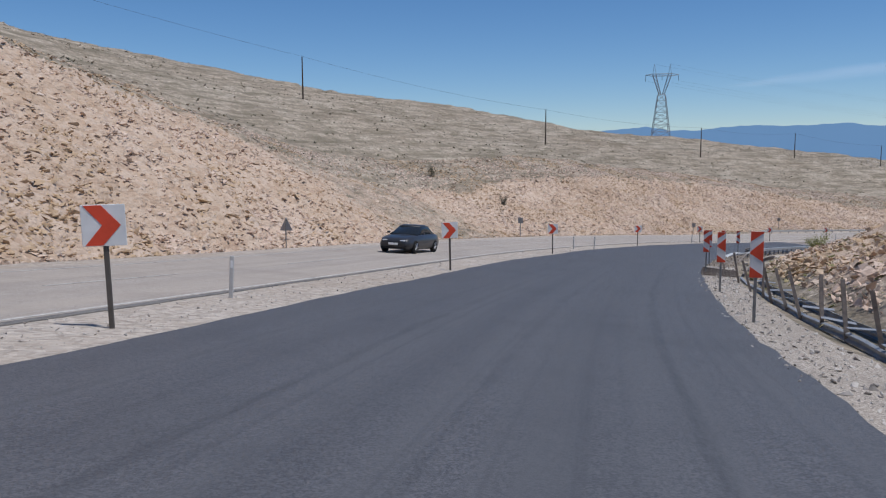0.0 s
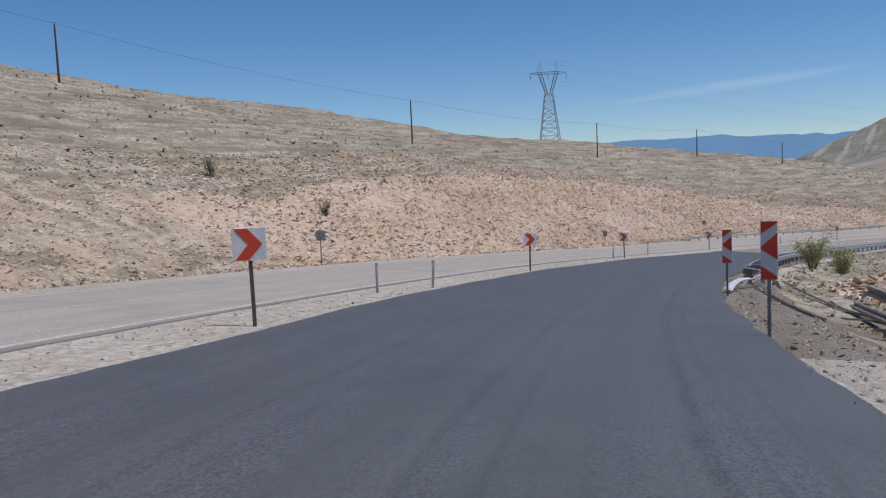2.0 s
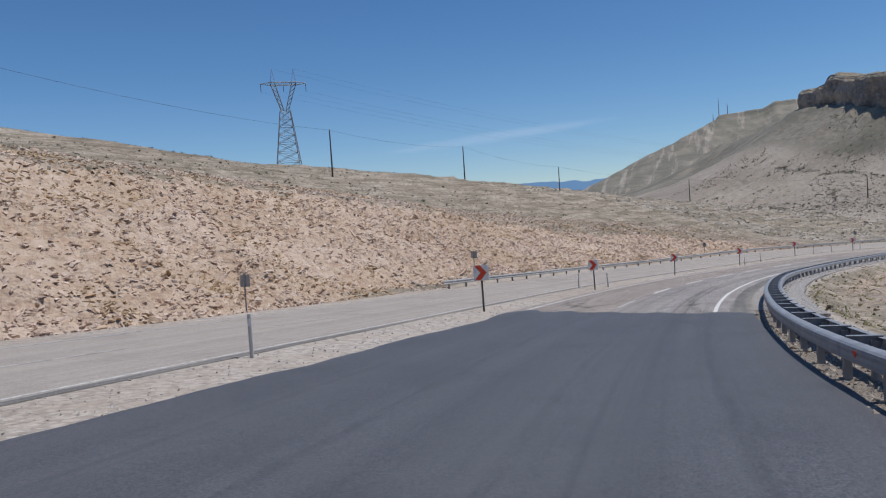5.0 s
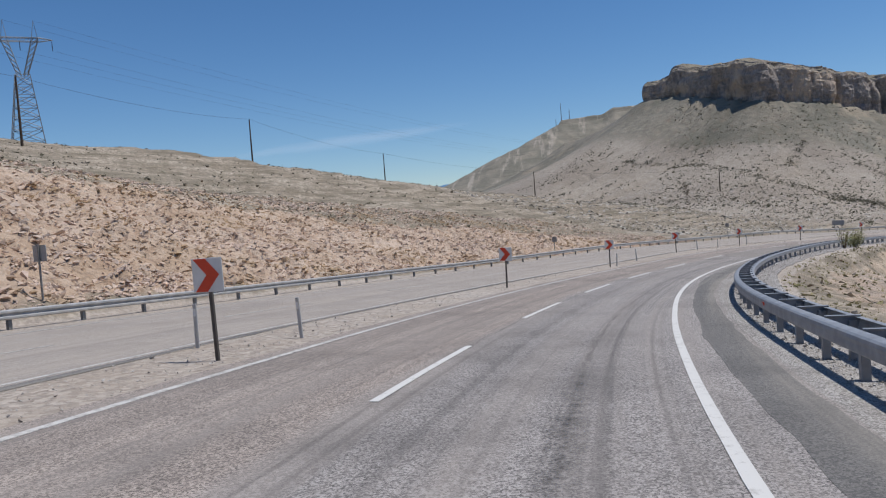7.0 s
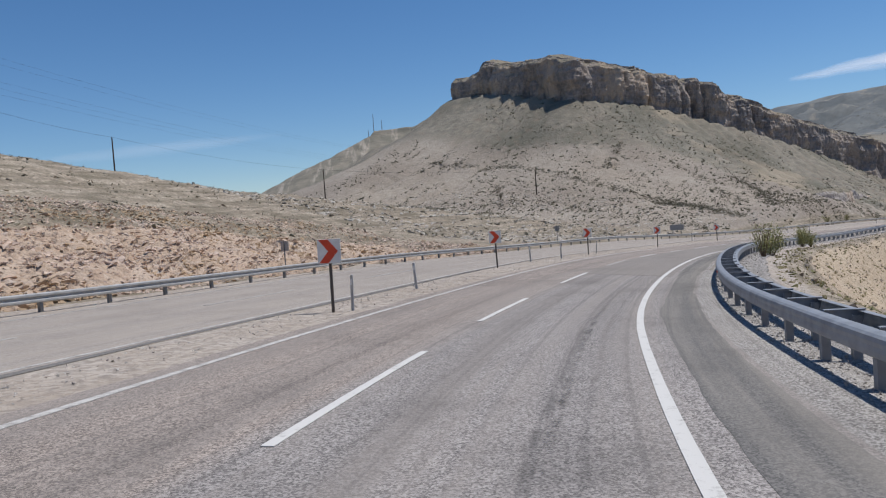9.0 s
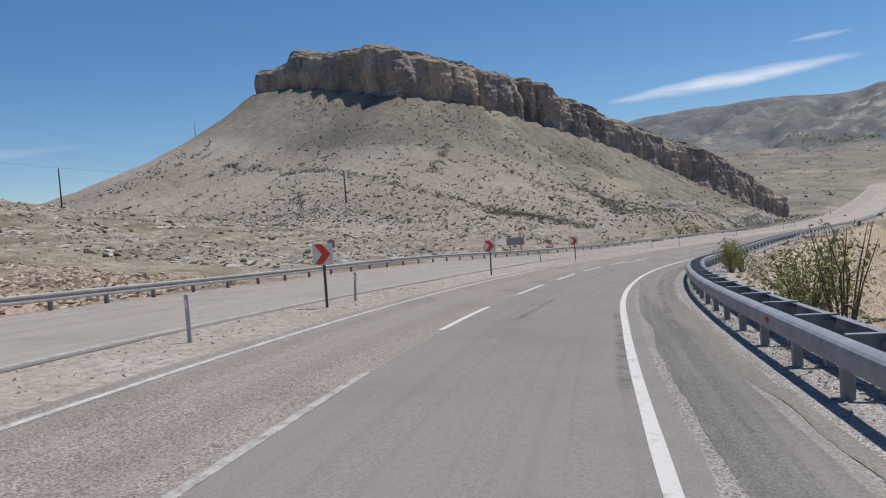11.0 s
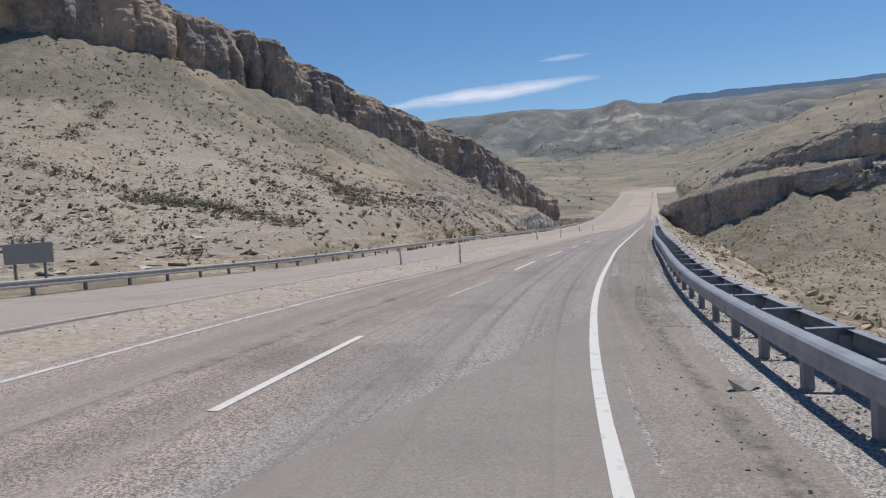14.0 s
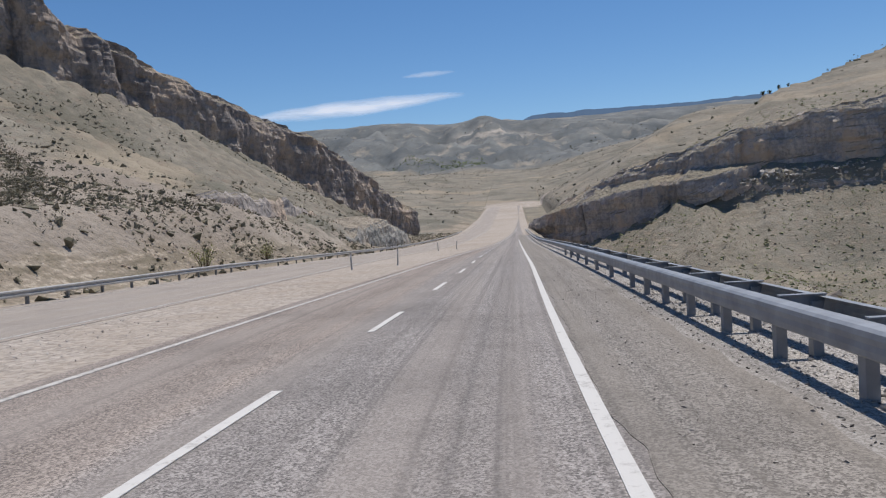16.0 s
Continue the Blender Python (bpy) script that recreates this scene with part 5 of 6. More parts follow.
for s, l, rx, ry in ((66.9, 3.25, 6, -4), (67.4, 3.7, -10, 8), (67.0, 4.1, 14, 6), (65.2, 4.3, 24, -22)):
    repeat("leaning_post", post_me, rail_pose(s, l, l) @ pose(0, 0, -0.08, rx, ry, random.uniform(-30, 30)), wreck)

# ---- the dark saloon ----
def make_car_paint():
    n = Nodes("car_paint", 0.35, 0.0)
    n.bsdf.inputs["Coat Weight"].default_value = 0.35
    return n.done(n.mix(n.noise(3.0), (0.028, 0.029, 0.033), (0.042, 0.043, 0.048)))


CAR = make_car_paint()
TINT = plain("tinted_glass", (0.02, 0.024, 0.028), 0.08)
TYRE = plain("tyre_rubber", (0.02, 0.02, 0.02), 0.9)
ALLOY = plain("alloy_rim", (0.45, 0.46, 0.47), 0.35, 0.9)
LAMP = plain("headlamp_glass", (0.5, 0.52, 0.55), 0.1)
GLOSS_BLACK = plain("black_trim", (0.01, 0.01, 0.011), 0.4)


def loft(rows, mats=None):
    """A closed body from rows of equal rings."""
    bm = bmesh.new()
    rings = [[bm.verts.new(p) for p in ring] for ring in rows]
    k = len(rings[0])
    for a, b in zip(rings[:-1], rings[1:]):
        for i in range(k):
            bm.faces.new((a[i], a[(i + 1) % k], b[(i + 1) % k], b[i]))
    bm.faces.new(rings[0][::-1])
    bm.faces.new(rings[-1])
    bmesh.ops.recalc_face_normals(bm, faces=bm.faces)
    for f in bm.faces:
        f.smooth = True
    return bm


def saloon(m):
    ob = empty("car", m, "dark blue-black saloon car on the opposite carriageway", "car")

    def ring(y, w, z0, z1, shoulder=0.6):
        zs = z0 + (z1 - z0) * shoulder
        half = [(0.0, z0), (w * 0.82, z0), (w * 0.97, z0 + 0.1), (w, zs - 0.12), (w * 0.985, zs), (w * 0.88, z1 - 0.03), (w * 0.6, z1), (0.0, z1 + 0.01)]
        return [(x, y, z) for x, z in half] + [(-x, y, z) for x, z in half[-2:0:-1]]

    body = [ring(-2.28, 0.62, 0.34, 0.60), ring(-2.22, 0.76, 0.24, 0.70), ring(-2.0, 0.85, 0.20, 0.78), ring(-1.5, 0.89, 0.19, 0.87), ring(-0.85, 0.90, 0.19, 0.96), ring(0.2, 0.91, 0.19, 0.98),
            ring(1.2, 0.91, 0.19, 1.0), ring(1.75, 0.89, 0.21, 1.0), ring(2.15, 0.84, 0.25, 0.97), ring(2.3, 0.72, 0.36, 0.88)]
    part("body", loft(body), CAR, ob)
    cab = [[(x * w, y, z) for x, y, z in ((1, y0, 0.95), (0.97, y1, zt - 0.14), (0.8, y1, zt), (-0.8, y1, zt), (-0.97, y1, zt - 0.14), (-1, y0, 0.95))]
           for y0, y1, zt, w in ((-0.98, -0.94, 0.99, 0.78), (-0.55, -0.42, 1.26, 0.76), (-0.15, -0.12, 1.40, 0.70), (0.45, 0.45, 1.45, 0.69), (1.0, 0.98, 1.40, 0.70), (1.45, 1.35, 1.22, 0.74), (1.82, 1.78, 1.02, 0.76))]
    part("cabin", loft(cab), TINT, ob, "dark tinted windows")
    roof = [[(w, y, z - 0.03), (w * 0.8, y, z + 0.012), (-w * 0.8, y, z + 0.012), (-w, y, z - 0.03), (-w, y, z - 0.06), (w, y, z - 0.06)] for y, z, w in ((-0.2, 1.385, 0.60), (0.1, 1.44, 0.60), (0.6, 1.455, 0.60), (1.05, 1.41, 0.60))]
    part("roof", loft(roof), CAR, ob)
    for sx in (-1, 1):
        for y in (-1.42, 1.38):
            bm = bmesh.new()
            bmesh.ops.create_cone(bm, cap_ends=True, segments=26, radius1=0.335, radius2=0.335, depth=0.22)
            bmesh.ops.bevel(bm, geom=[e for e in bm.edges if abs(e.verts[0].co.z - e.verts[1].co.z) < 0.01], offset=0.035, segments=2, affect="EDGES")
            bmesh.ops.transform(bm, matrix=pose(sx * 0.82, y, 0.335, 0, 90, 0), verts=bm.verts)
            wheel = part("wheel", bm, TYRE, ob)
            rim = bmesh.new()
            bmesh.ops.create_cone(rim, cap_ends=True, segments=26, radius1=0.225, radius2=0.225, depth=0.02)
            bmesh.ops.transform(rim, matrix=pose(sx * 0.925, y, 0.335, 0, 90, 0), verts=rim.verts)
            part("rim", rim, GLOSS_BLACK, wheel)
            for i in range(5):
                a = 2 * math.pi * i / 5
                part("spoke", rod((sx * 0.938, y, 0.335), (sx * 0.938, y + 0.21 * math.cos(a), 0.335 + 0.21 * math.sin(a)), 0.032, 0.026, 5), ALLOY, wheel, "silver alloy spoke")
        part("headlight", box(sx * 0.48 - 0.16, sx * 0.48 + 0.16, -2.255, -2.14, 0.585, 0.685, 0.03), LAMP, ob, "clear headlight")
        part("mirror", box(sx * 0.98 - 0.09, sx * 0.98 + 0.09, -0.72, -0.62, 0.97, 1.08, 0.03), CAR, ob)
        part("tail_light", box(sx * 0.62 - 0.14, sx * 0.62 + 0.14, 2.20, 2.29, 0.72, 0.84, 0.03), RED, ob, "red tail light")
    part("grille", box(-0.32, 0.32, -2.315, -2.24, 0.40, 0.56, 0.02), GLOSS_BLACK, ob)
    part("number_plate", box(-0.26, 0.26, -2.33, -2.316, 0.42, 0.53, 0.004), WHITE, ob, "white number plate with a dark bar")
    part("bumper", box(-0.7, 0.7, -2.30, -2.2, 0.24, 0.33, 0.02), GLOSS_BLACK, ob)


saloon(stand(38.6, -12.3, 0, 0.0, True) @ pose(0, 0, 0, -5.0, 1.7, 0))


# ---- loose stone and scrub ----
def blobs(rows, shape_seed, points=11):
    """Base shapes for stones: angular broken blocks."""
    rng = np.random.RandomState(shape_seed)
    shapes = []
    for _ in range(rows):
        p = rng.uniform(-1, 1, (points, 3))
        p /= (np.abs(p) ** 3).sum(1)[:, None] ** (1 / 3)
        p *= rng.uniform(0.75, 1.0, (points, 1)) * np.array([rng.uniform(0.9, 1.3), rng.uniform(0.65, 0.95), rng.uniform(0.6, 0.95)])
        bm = bmesh.new()
        for q in p:
            bm.verts.new(q)
        made = bmesh.ops.convex_hull(bm, input=bm.verts)
        bmesh.ops.delete(bm, geom=[v for v in bm.verts if not v.link_faces], context="VERTS")
        bmesh.ops.triangulate(bm, faces=bm.faces)
        bm.verts.index_update()
        v = np.array([q.co for q in bm.verts])
        f = np.array([[q.index for q in r.verts] for r in bm.faces])
        bm.free()
        shapes.append((v, f))
    return shapes


def turns(n, rng, along=None):
    """Random turns, mostly about the upright. along: the bearing that the long axes keep to."""
    a, b, c = rng.uniform(0, 2 * np.pi, n), rng.normal(0, 0.45, n), rng.normal(0, 0.45, n)
    if along is not None:
        a, b, c = along + rng.normal(0, 0.5, n), b * 0.6, c * 0.6
    ca, sa, cb, sb, cc, sc = np.cos(a), np.sin(a), np.cos(b), np.sin(b), np.cos(c), np.sin(c)
    o, i = np.zeros(n), np.ones(n)
    rz = np.stack([ca, -sa, o, sa, ca, o, o, o, i], -1).reshape(-1, 3, 3)
    ry = np.stack([cb, o, sb, o, i, o, -sb, o, cb], -1).reshape(-1, 3, 3)
    rx = np.stack([i, o, o, o, cc, -sc, o, sc, cc], -1).reshape(-1, 3, 3)
    return rz @ ry @ rx


def scatter(name, s, l, size, shapes, squash, sink, material, label, category, rng, along=None, long=1.0):
    """Many stones or tufts as one mesh."""
    x, y, z, _ = land(s, l)
    R = turns(len(s), rng, along)
    pick = rng.randint(0, len(shapes), len(s))
    V, F, base = [], [], 0
    for k, (v, f) in enumerate(shapes):
        idx = np.where(pick == k)[0]
        if not len(idx):
            continue
        sc = size[idx][:, None, None] * np.stack([long * rng.uniform(0.8, 1.25, len(idx)), rng.uniform(0.8, 1.25, len(idx)), squash * rng.uniform(0.8, 1.2, len(idx))], -1)[:, None, :]
        p = np.einsum("nij,nvj->nvi", R[idx], v[None] * sc)
        p += np.stack([x[idx], y[idx], z[idx] + size[idx] * (squash - sink)], -1)[:, None, :]
        V.append(p.reshape(-1, 3))
        F.append((f[None] + (base + np.arange(len(idx)) * len(v))[:, None, None]).reshape(-1, f.shape[1]))
        base += len(idx) * len(v)
    V, F = np.concatenate(V), np.concatenate(F)
    me = bpy.data.meshes.new(name)
    me.vertices.add(len(V))
    me.vertices.foreach_set("co", V.ravel())
    me.loops.add(F.size)
    me.loops.foreach_set("vertex_index", F.ravel().astype(np.int32))
    me.polygons.add(len(F))
    me.polygons.foreach_set("loop_start", np.arange(0, F.size, F.shape[1], dtype=np.int32))
    me.polygons.foreach_set("use_smooth", np.zeros(len(F), bool))
    me.update(calc_edges=True)
    me.materials.append(material)
    return tagged(new(name, me), label, category, kind="stuff")


def make_rock(name, *tones, wide=()):
    n = Nodes(name, 0.95)
    k = len(tones) - 1
    col = n.ramp(n.island(), *[(i / k, t) for i, t in enumerate(tones)])
    fine = n.noise(5.0, 5.0, 0.65)
    if wide:
        col = n.mix(n.ramp(n.noise(0.11, 5.0, 0.6), (0.45, 0.0), (0.56, 0.8)), col, wide[0])
        col = n.mix(n.ramp(n.noise(0.16, 5.0, 0.6, (1, 1, 1), (31, 7, 3)), (0.50, 0.0), (0.58, 0.85)), col, wide[1])
    col = n.mix(n.ramp(fine, (0.35, 0.4), (0.6, 0.0)), col, tuple(c * 0.65 for c in tones[0]))
    return n.done(col, fine, 0.8, 0.05)


CUT_ROCK = make_rock("cut_rock", (0.42, 0.30, 0.215), (0.60, 0.455, 0.345), (0.72, 0.585, 0.47), (0.53, 0.44, 0.36), (0.63, 0.445, 0.325), wide=((0.66, 0.515, 0.42), (0.47, 0.335, 0.195)))
BANK_ROCK = make_rock("bank_rock", (0.42, 0.33, 0.22), (0.55, 0.45, 0.32), (0.64, 0.54, 0.40), (0.48, 0.38, 0.26))
HILL_ROCK = make_rock("hill_rock", (0.29, 0.235, 0.175), (0.40, 0.335, 0.26), (0.47, 0.405, 0.325), (0.35, 0.285, 0.215))
TALUS_ROCK = make_rock("talus_rock", (0.35, 0.28, 0.225), (0.47, 0.385, 0.31), (0.55, 0.46, 0.375), (0.40, 0.335, 0.27))
BENCH_ROCK = make_rock("bench_rock", (0.40, 0.36, 0.31), (0.52, 0.475, 0.41), (0.60, 0.55, 0.48), (0.46, 0.41, 0.35))
LEDGE_ROCK = make_rock("ledge_rock", (0.36, 0.335, 0.295), (0.48, 0.44, 0.385), (0.55, 0.50, 0.44), (0.42, 0.38, 0.34))
SHOULDER_ROCK = make_rock("shoulder_stone", (0.13, 0.12, 0.108), (0.25, 0.228, 0.20), (0.44, 0.40, 0.355), (0.19, 0.17, 0.15))
CRUMB = make_rock("asphalt_crumb", (0.17, 0.15, 0.13), (0.23, 0.205, 0.18), (0.30, 0.265, 0.23))
GRIT = make_rock("roadside_grit", (0.27, 0.25, 0.23), (0.44, 0.41, 0.37), (0.60, 0.56, 0.51), (0.38, 0.33, 0.29))


def make_leaf(name, *tones):
    n = Nodes(name, 0.8)
    k = len(tones) - 1
    return n.done(n.ramp(n.island(), *[(i / k, t) for i, t in enumerate(tones)]))


SCRUB = make_leaf("thorn_scrub", (0.13, 0.122, 0.085), (0.17, 0.158, 0.108), (0.225, 0.20, 0.14), (0.145, 0.13, 0.10))
GORGE_SCRUB = make_leaf("gorge_scrub_leaf", (0.20, 0.225, 0.115), (0.27, 0.285, 0.145), (0.35, 0.33, 0.19), (0.24, 0.245, 0.14))
LEAF = make_leaf("shrub_leaf", (0.20, 0.225, 0.08), (0.31, 0.32, 0.12), (0.43, 0.40, 0.17), (0.25, 0.25, 0.10))
DRY = make_leaf("dry_grass", (0.25, 0.21, 0.10), (0.33, 0.28, 0.15), (0.19, 0.19, 0.08))
BARK = plain("shrub_bark", (0.16, 0.11, 0.075), 0.9)

rng = np.random.RandomState(11)
STONES = blobs(14, 3)
CHIPS = blobs(14, 13, 8)
GRAINS = blobs(16, 37, 6)

# rubble of the cutting
n = 125000
s, l = rng.uniform(12, 225, n), -18.8 - 24 * rng.uniform(0, 1, n) ** 1.25
rim = hill_left(s, -l)[1]
keep = rng.uniform(0, 1, n) < np.clip(0.3 + rim / 8, 0, 1) * (1 - 0.6 * step(0.1, 0.5, fbm(s / 8, l / 5, 3, 71)))
s, l = s[keep], l[keep]
hx, hy = np.interp(s, FINE, HEAD_X), np.interp(s, FINE, HEAD_Y)
dip = np.arctan2(0.85 * hy - 0.5 * hx, 0.85 * hx + 0.5 * hy)
scatter("rubble", s, l, (0.07 + 0.17 * rng.uniform(0, 1, len(s)) ** 2.5) * (1 - 0.35 * step(44, 54, s) * (1 - step(68, 80, s))), GRAINS, 0.72, 0.62, CUT_ROCK, "pink and ochre limestone rubble on the road cutting", "rocks", rng, dip, 1.3)
# foot of the cutting
n = 2600
s, l = rng.uniform(10, 135, n), -17.6 - np.abs(rng.normal(0, 1.0, n))
scatter("fallen_stones", s, l, 0.03 + 0.13 * rng.uniform(0, 1, n) ** 3, GRAINS, 0.7, 0.3, CUT_ROCK, "stones fallen to the foot of the cutting", "rocks", rng)
# inner mound and verge
n = 16000
s, l = 6 + 62 * rng.uniform(0, 1, n) ** 0.9, 5.8 + 24 * rng.uniform(0, 1, n) ** 1.3
scatter("rock_heap", s, l, 0.05 + 0.25 * rng.uniform(0, 1, n) ** 3, GRAINS, 0.6, 0.4, CUT_ROCK, "heaped limestone rubble inside the bend", "rocks", rng)
n = 42000
s, l = rng.uniform(2, 300, n), 2.6 + np.abs(rng.normal(0, 1.0, n))
l = np.where(s > 70, rail_r(s) - 0.25 + np.abs(rng.normal(0, 0.8, n)), l + 0.3)
keep = (s > 70) | (rng.uniform(0, 1, n) < 0.45)
s, l = s[keep], l[keep]
n = len(s)
scatter("verge_grit", s, l, (0.016 + 0.032 * rng.uniform(0, 1, n) ** 2.5) * np.where(s < 70, 0.8, 1.0), GRAINS, 0.7, 0.35, GRIT, "grey broken stone on the verge under the rail", "gravel", rng)
n = 9000
s = rng.uniform(2, 300, n)
l = -6.5 - rng.uniform(0, 1, n) * (median_left(s) * -1 - 6.6)
scatter("median_grit", s, l, 0.012 + 0.035 * rng.uniform(0, 1, n) ** 3, GRAINS, 0.7, 0.3, GRIT, "pale gravel on the median strip", "gravel", rng)
n = 15000
s = 262 + 50 * rng.uniform(0, 1, n)
l = right_edge(s) + 0.3 + rng.uniform(0, 1, n) * (rail_r(s) - right_edge(s) - 0.2)
scatter("shoulder_grit", s, l, 0.008 + 0.026 * rng.uniform(0, 1, n) ** 2.5, GRAINS, 0.6, 0.2, SHOULDER_ROCK, "loose stones on the gravel shoulder", "gravel", rng)
n = 3200
s = rng.uniform(236, 276, n)
l = right_edge(s) + 1.05 + 0.22 * fbm(s / 3, s * 0, 3, 99) + rng.normal(0, 0.16, n) + 0.3 * step(255, 265, s)
scatter("broken_asphalt", s, l, 0.008 + 0.03 * rng.uniform(0, 1, n) ** 3, GRAINS, 0.6, 0.25, CRUMB, "dark crumbled asphalt along the broken road edge", "debris", rng)
n = 14000
s, l = rng.uniform(2, 112, n), 2.42 + 2.5 * rng.uniform(0, 1, n) ** 1.2
for near, rock, label in ((s < 46, GRIT, "loose pale stones on the dusty verge"), (s >= 46, HILL_ROCK, "loose brown stones on the dusty verge")):
    scatter("verge_stones", s[near], l[near], 0.014 + 0.075 * rng.uniform(0, 1, near.sum()) ** 4, GRAINS, 0.65, 0.35, rock, label, "gravel", rng)
# bank beyond the rail
n = 6000
s, l = rng.uniform(90, 330, n), 5.2 + 26 * rng.uniform(0, 1, n)
scatter("bank_stones", s, l, 0.05 + 0.22 * rng.uniform(0, 1, n) ** 4, GRAINS, 0.6, 0.35, HILL_ROCK, "pale stones on the bank below the road", "rocks", rng)
n = 9000
s, l = rng.uniform(225, 420, n), 4.2 + 13 * rng.uniform(0, 1, n)
scatter("bank_gravel", s, l, 0.03 + 0.16 * rng.uniform(0, 1, n) ** 4, GRAINS, 0.55, 0.3, BANK_ROCK, "tan gravel and stones on the road embankment", "rocks", rng)
# hillside plates and talus stones
n = 17000
s, l = rng.uniform(15, 330, n), -33 - 90 * rng.uniform(0, 1, n) ** 1.3
scatter("hill_stones", s, l, 0.07 + 0.26 * rng.uniform(0, 1, n) ** 4, GRAINS, 0.4, 0.3, HILL_ROCK, "grey weathered stones on the hillside", "rocks", rng)


def tufts(rows, seed, leaves, core=0.8):
    """Base shapes for thorny cushions: a faceted core under small leaves."""
    r = np.random.RandomState(seed)
    shapes = []
    for v, f in blobs(rows, seed + 50, 6):
        v = v * core
        a, up, rad = r.uniform(0, 2 * np.pi, leaves), np.arccos(r.uniform(-0.1, 1, leaves)), r.uniform(0.75, 1.1, leaves)
        c = np.stack([np.cos(a) * np.sin(up), np.sin(a) * np.sin(up), np.cos(up) * 0.95], -1) * rad[:, None]
        p, q = r.normal(size=(leaves, 3)), r.normal(size=(leaves, 3))
        size = r.uniform(0.12, 0.24, leaves)[:, None]
        p *= size / np.linalg.norm(p, axis=1)[:, None]
        q *= 0.7 * size / np.linalg.norm(q, axis=1)[:, None]
        w = np.stack([c - p, c + q, c + p], 1).reshape(-1, 3)
        shapes.append((np.r_[v, w], np.r_[f, len(v) + np.arange(leaves * 3).reshape(-1, 3)]))
    return shapes


TUFTS = tufts(8, 2, 34, 0.62)
CUSHIONS = tufts(8, 7, 11, 0.78)
# hillside scrub
n = 17000
s, l = 15 + 315 * rng.uniform(0, 1, n) ** 0.75, -33 - 110 * rng.uniform(0, 1, n) ** 1.2
keep = fbm(s / 14, l / 9, 3, 91) > -0.15
s, l = s[keep], l[keep]
scatter("hill_scrub", s, l, 0.12 + 0.30 * rng.uniform(0, 1, len(s)) ** 2.5, CUSHIONS, 0.75, 0.75, SCRUB, "low dark thorn scrub dotted over the hillside", "scrub", rng)
# talus scrub
n = 17000
s, l = rng.uniform(285, 545, n), -18 - 125 * rng.uniform(0, 1, n)
keep = fbm(s / 16, l / 12, 3, 95) > -0.25
s, l = s[keep], l[keep]
x, y = plan(s, l)
d, _, _, behind = nearest(x, y, LEFT_CLIFF)
keep = (~behind) & (d > 3)
s, l = s[keep], l[keep]
scatter("talus_scrub", s, l, 0.26 + 0.42 * rng.uniform(0, 1, len(s)) ** 2.5, CUSHIONS, 0.85, 0.75, SCRUB, "dark scrub dotted over the pale talus slope", "scrub", rng)


n = 4200
s, l = rng.uniform(326, 388, n), -19.5 - 17 * rng.uniform(0, 1, n)
keep = fbm(s / 6, l / 5, 3, 55) > -0.12
s, l = s[keep], l[keep]
scatter("low_scrub", s, l, 0.14 + 0.34 * rng.uniform(0, 1, len(s)) ** 2.5, CUSHIONS, 0.8, 0.7, SCRUB, "dark scrub crowding the stony foot of the slope", "scrub", rng)


def seam(points, count, wide):
    """A band of scrub along a line of (s, l)."""
    k = np.linspace(0, 1, len(points))
    q = rng.uniform(0, 1, count)
    return np.interp(q, k, [p[0] for p in points]) + rng.normal(0, wide, count), np.interp(q, k, [p[1] for p in points]) + rng.normal(0, wide, count)


SEAMS = [([(321, -123), (322.6, -111), (322.6, -93.5), (320, -74.5), (315, -56), (313, -42), (305.6, -26.5)], 630, 0.9), ([(346.7, -75.8), (338, -72.3), (329.6, -69.8)], 135, 0.8), ([(351, -67.3), (340.8, -51.7), (331.5, -42.3), (316.6, -31.7)], 195, 1.0),
         ([(353.4, -48), (340, -38), (331.3, -32.2), (319.4, -24.5)], 330, 1.3), ([(310, -49), (310.2, -43.7), (311.3, -39.3), (309.2, -32.8), (302.8, -24.6)], 300, 1.0), ([(290, -95), (297, -80), (300, -62), (296, -45), (290, -28)], 390, 2.5)]
made = [seam(*q) for q in SEAMS]
s, l = np.concatenate([q[0] for q in made]), np.concatenate([q[1] for q in made])
scatter("seam_scrub", s, l, 0.25 + 0.5 * rng.uniform(0, 1, len(s)) ** 2, TUFTS, 0.75, 0.75, SCRUB, "bands of scrub along benches and gullies of the talus", "scrub", rng)
n = 9000
s, l = 232 + 78 * rng.uniform(0, 1, n) ** 1.2, -22 - 85 * rng.uniform(0, 1, n)
scatter("bench_stones", s, l, 0.10 + 0.42 * rng.uniform(0, 1, n) ** 4, CHIPS, 0.4, 0.3, BENCH_ROCK, "pale bedrock slabs at the foot of the talus", "rocks", rng, rng.uniform(0, 6.28, n))
n = 16000
s, l = rng.uniform(290, 480, n), -19 - 70 * rng.uniform(0, 1, n) ** 1.3
keep = fbm(s / 9, l / 7, 3, 97) > -0.2 + 0.5 * (s < 325)
s, l = s[keep], l[keep]
x, y = plan(s, l)
d, _, _, behind = nearest(x, y, LEFT_CLIFF)
keep = (~behind) & (d > 4)
s, l = s[keep], l[keep]
scatter("talus_stones", s, l, 0.06 + 0.20 * rng.uniform(0, 1, len(s)) ** 3.5, GRAINS, 0.6, 0.4, TALUS_ROCK, "pinkish brown stones strewn over the talus", "rocks", rng)
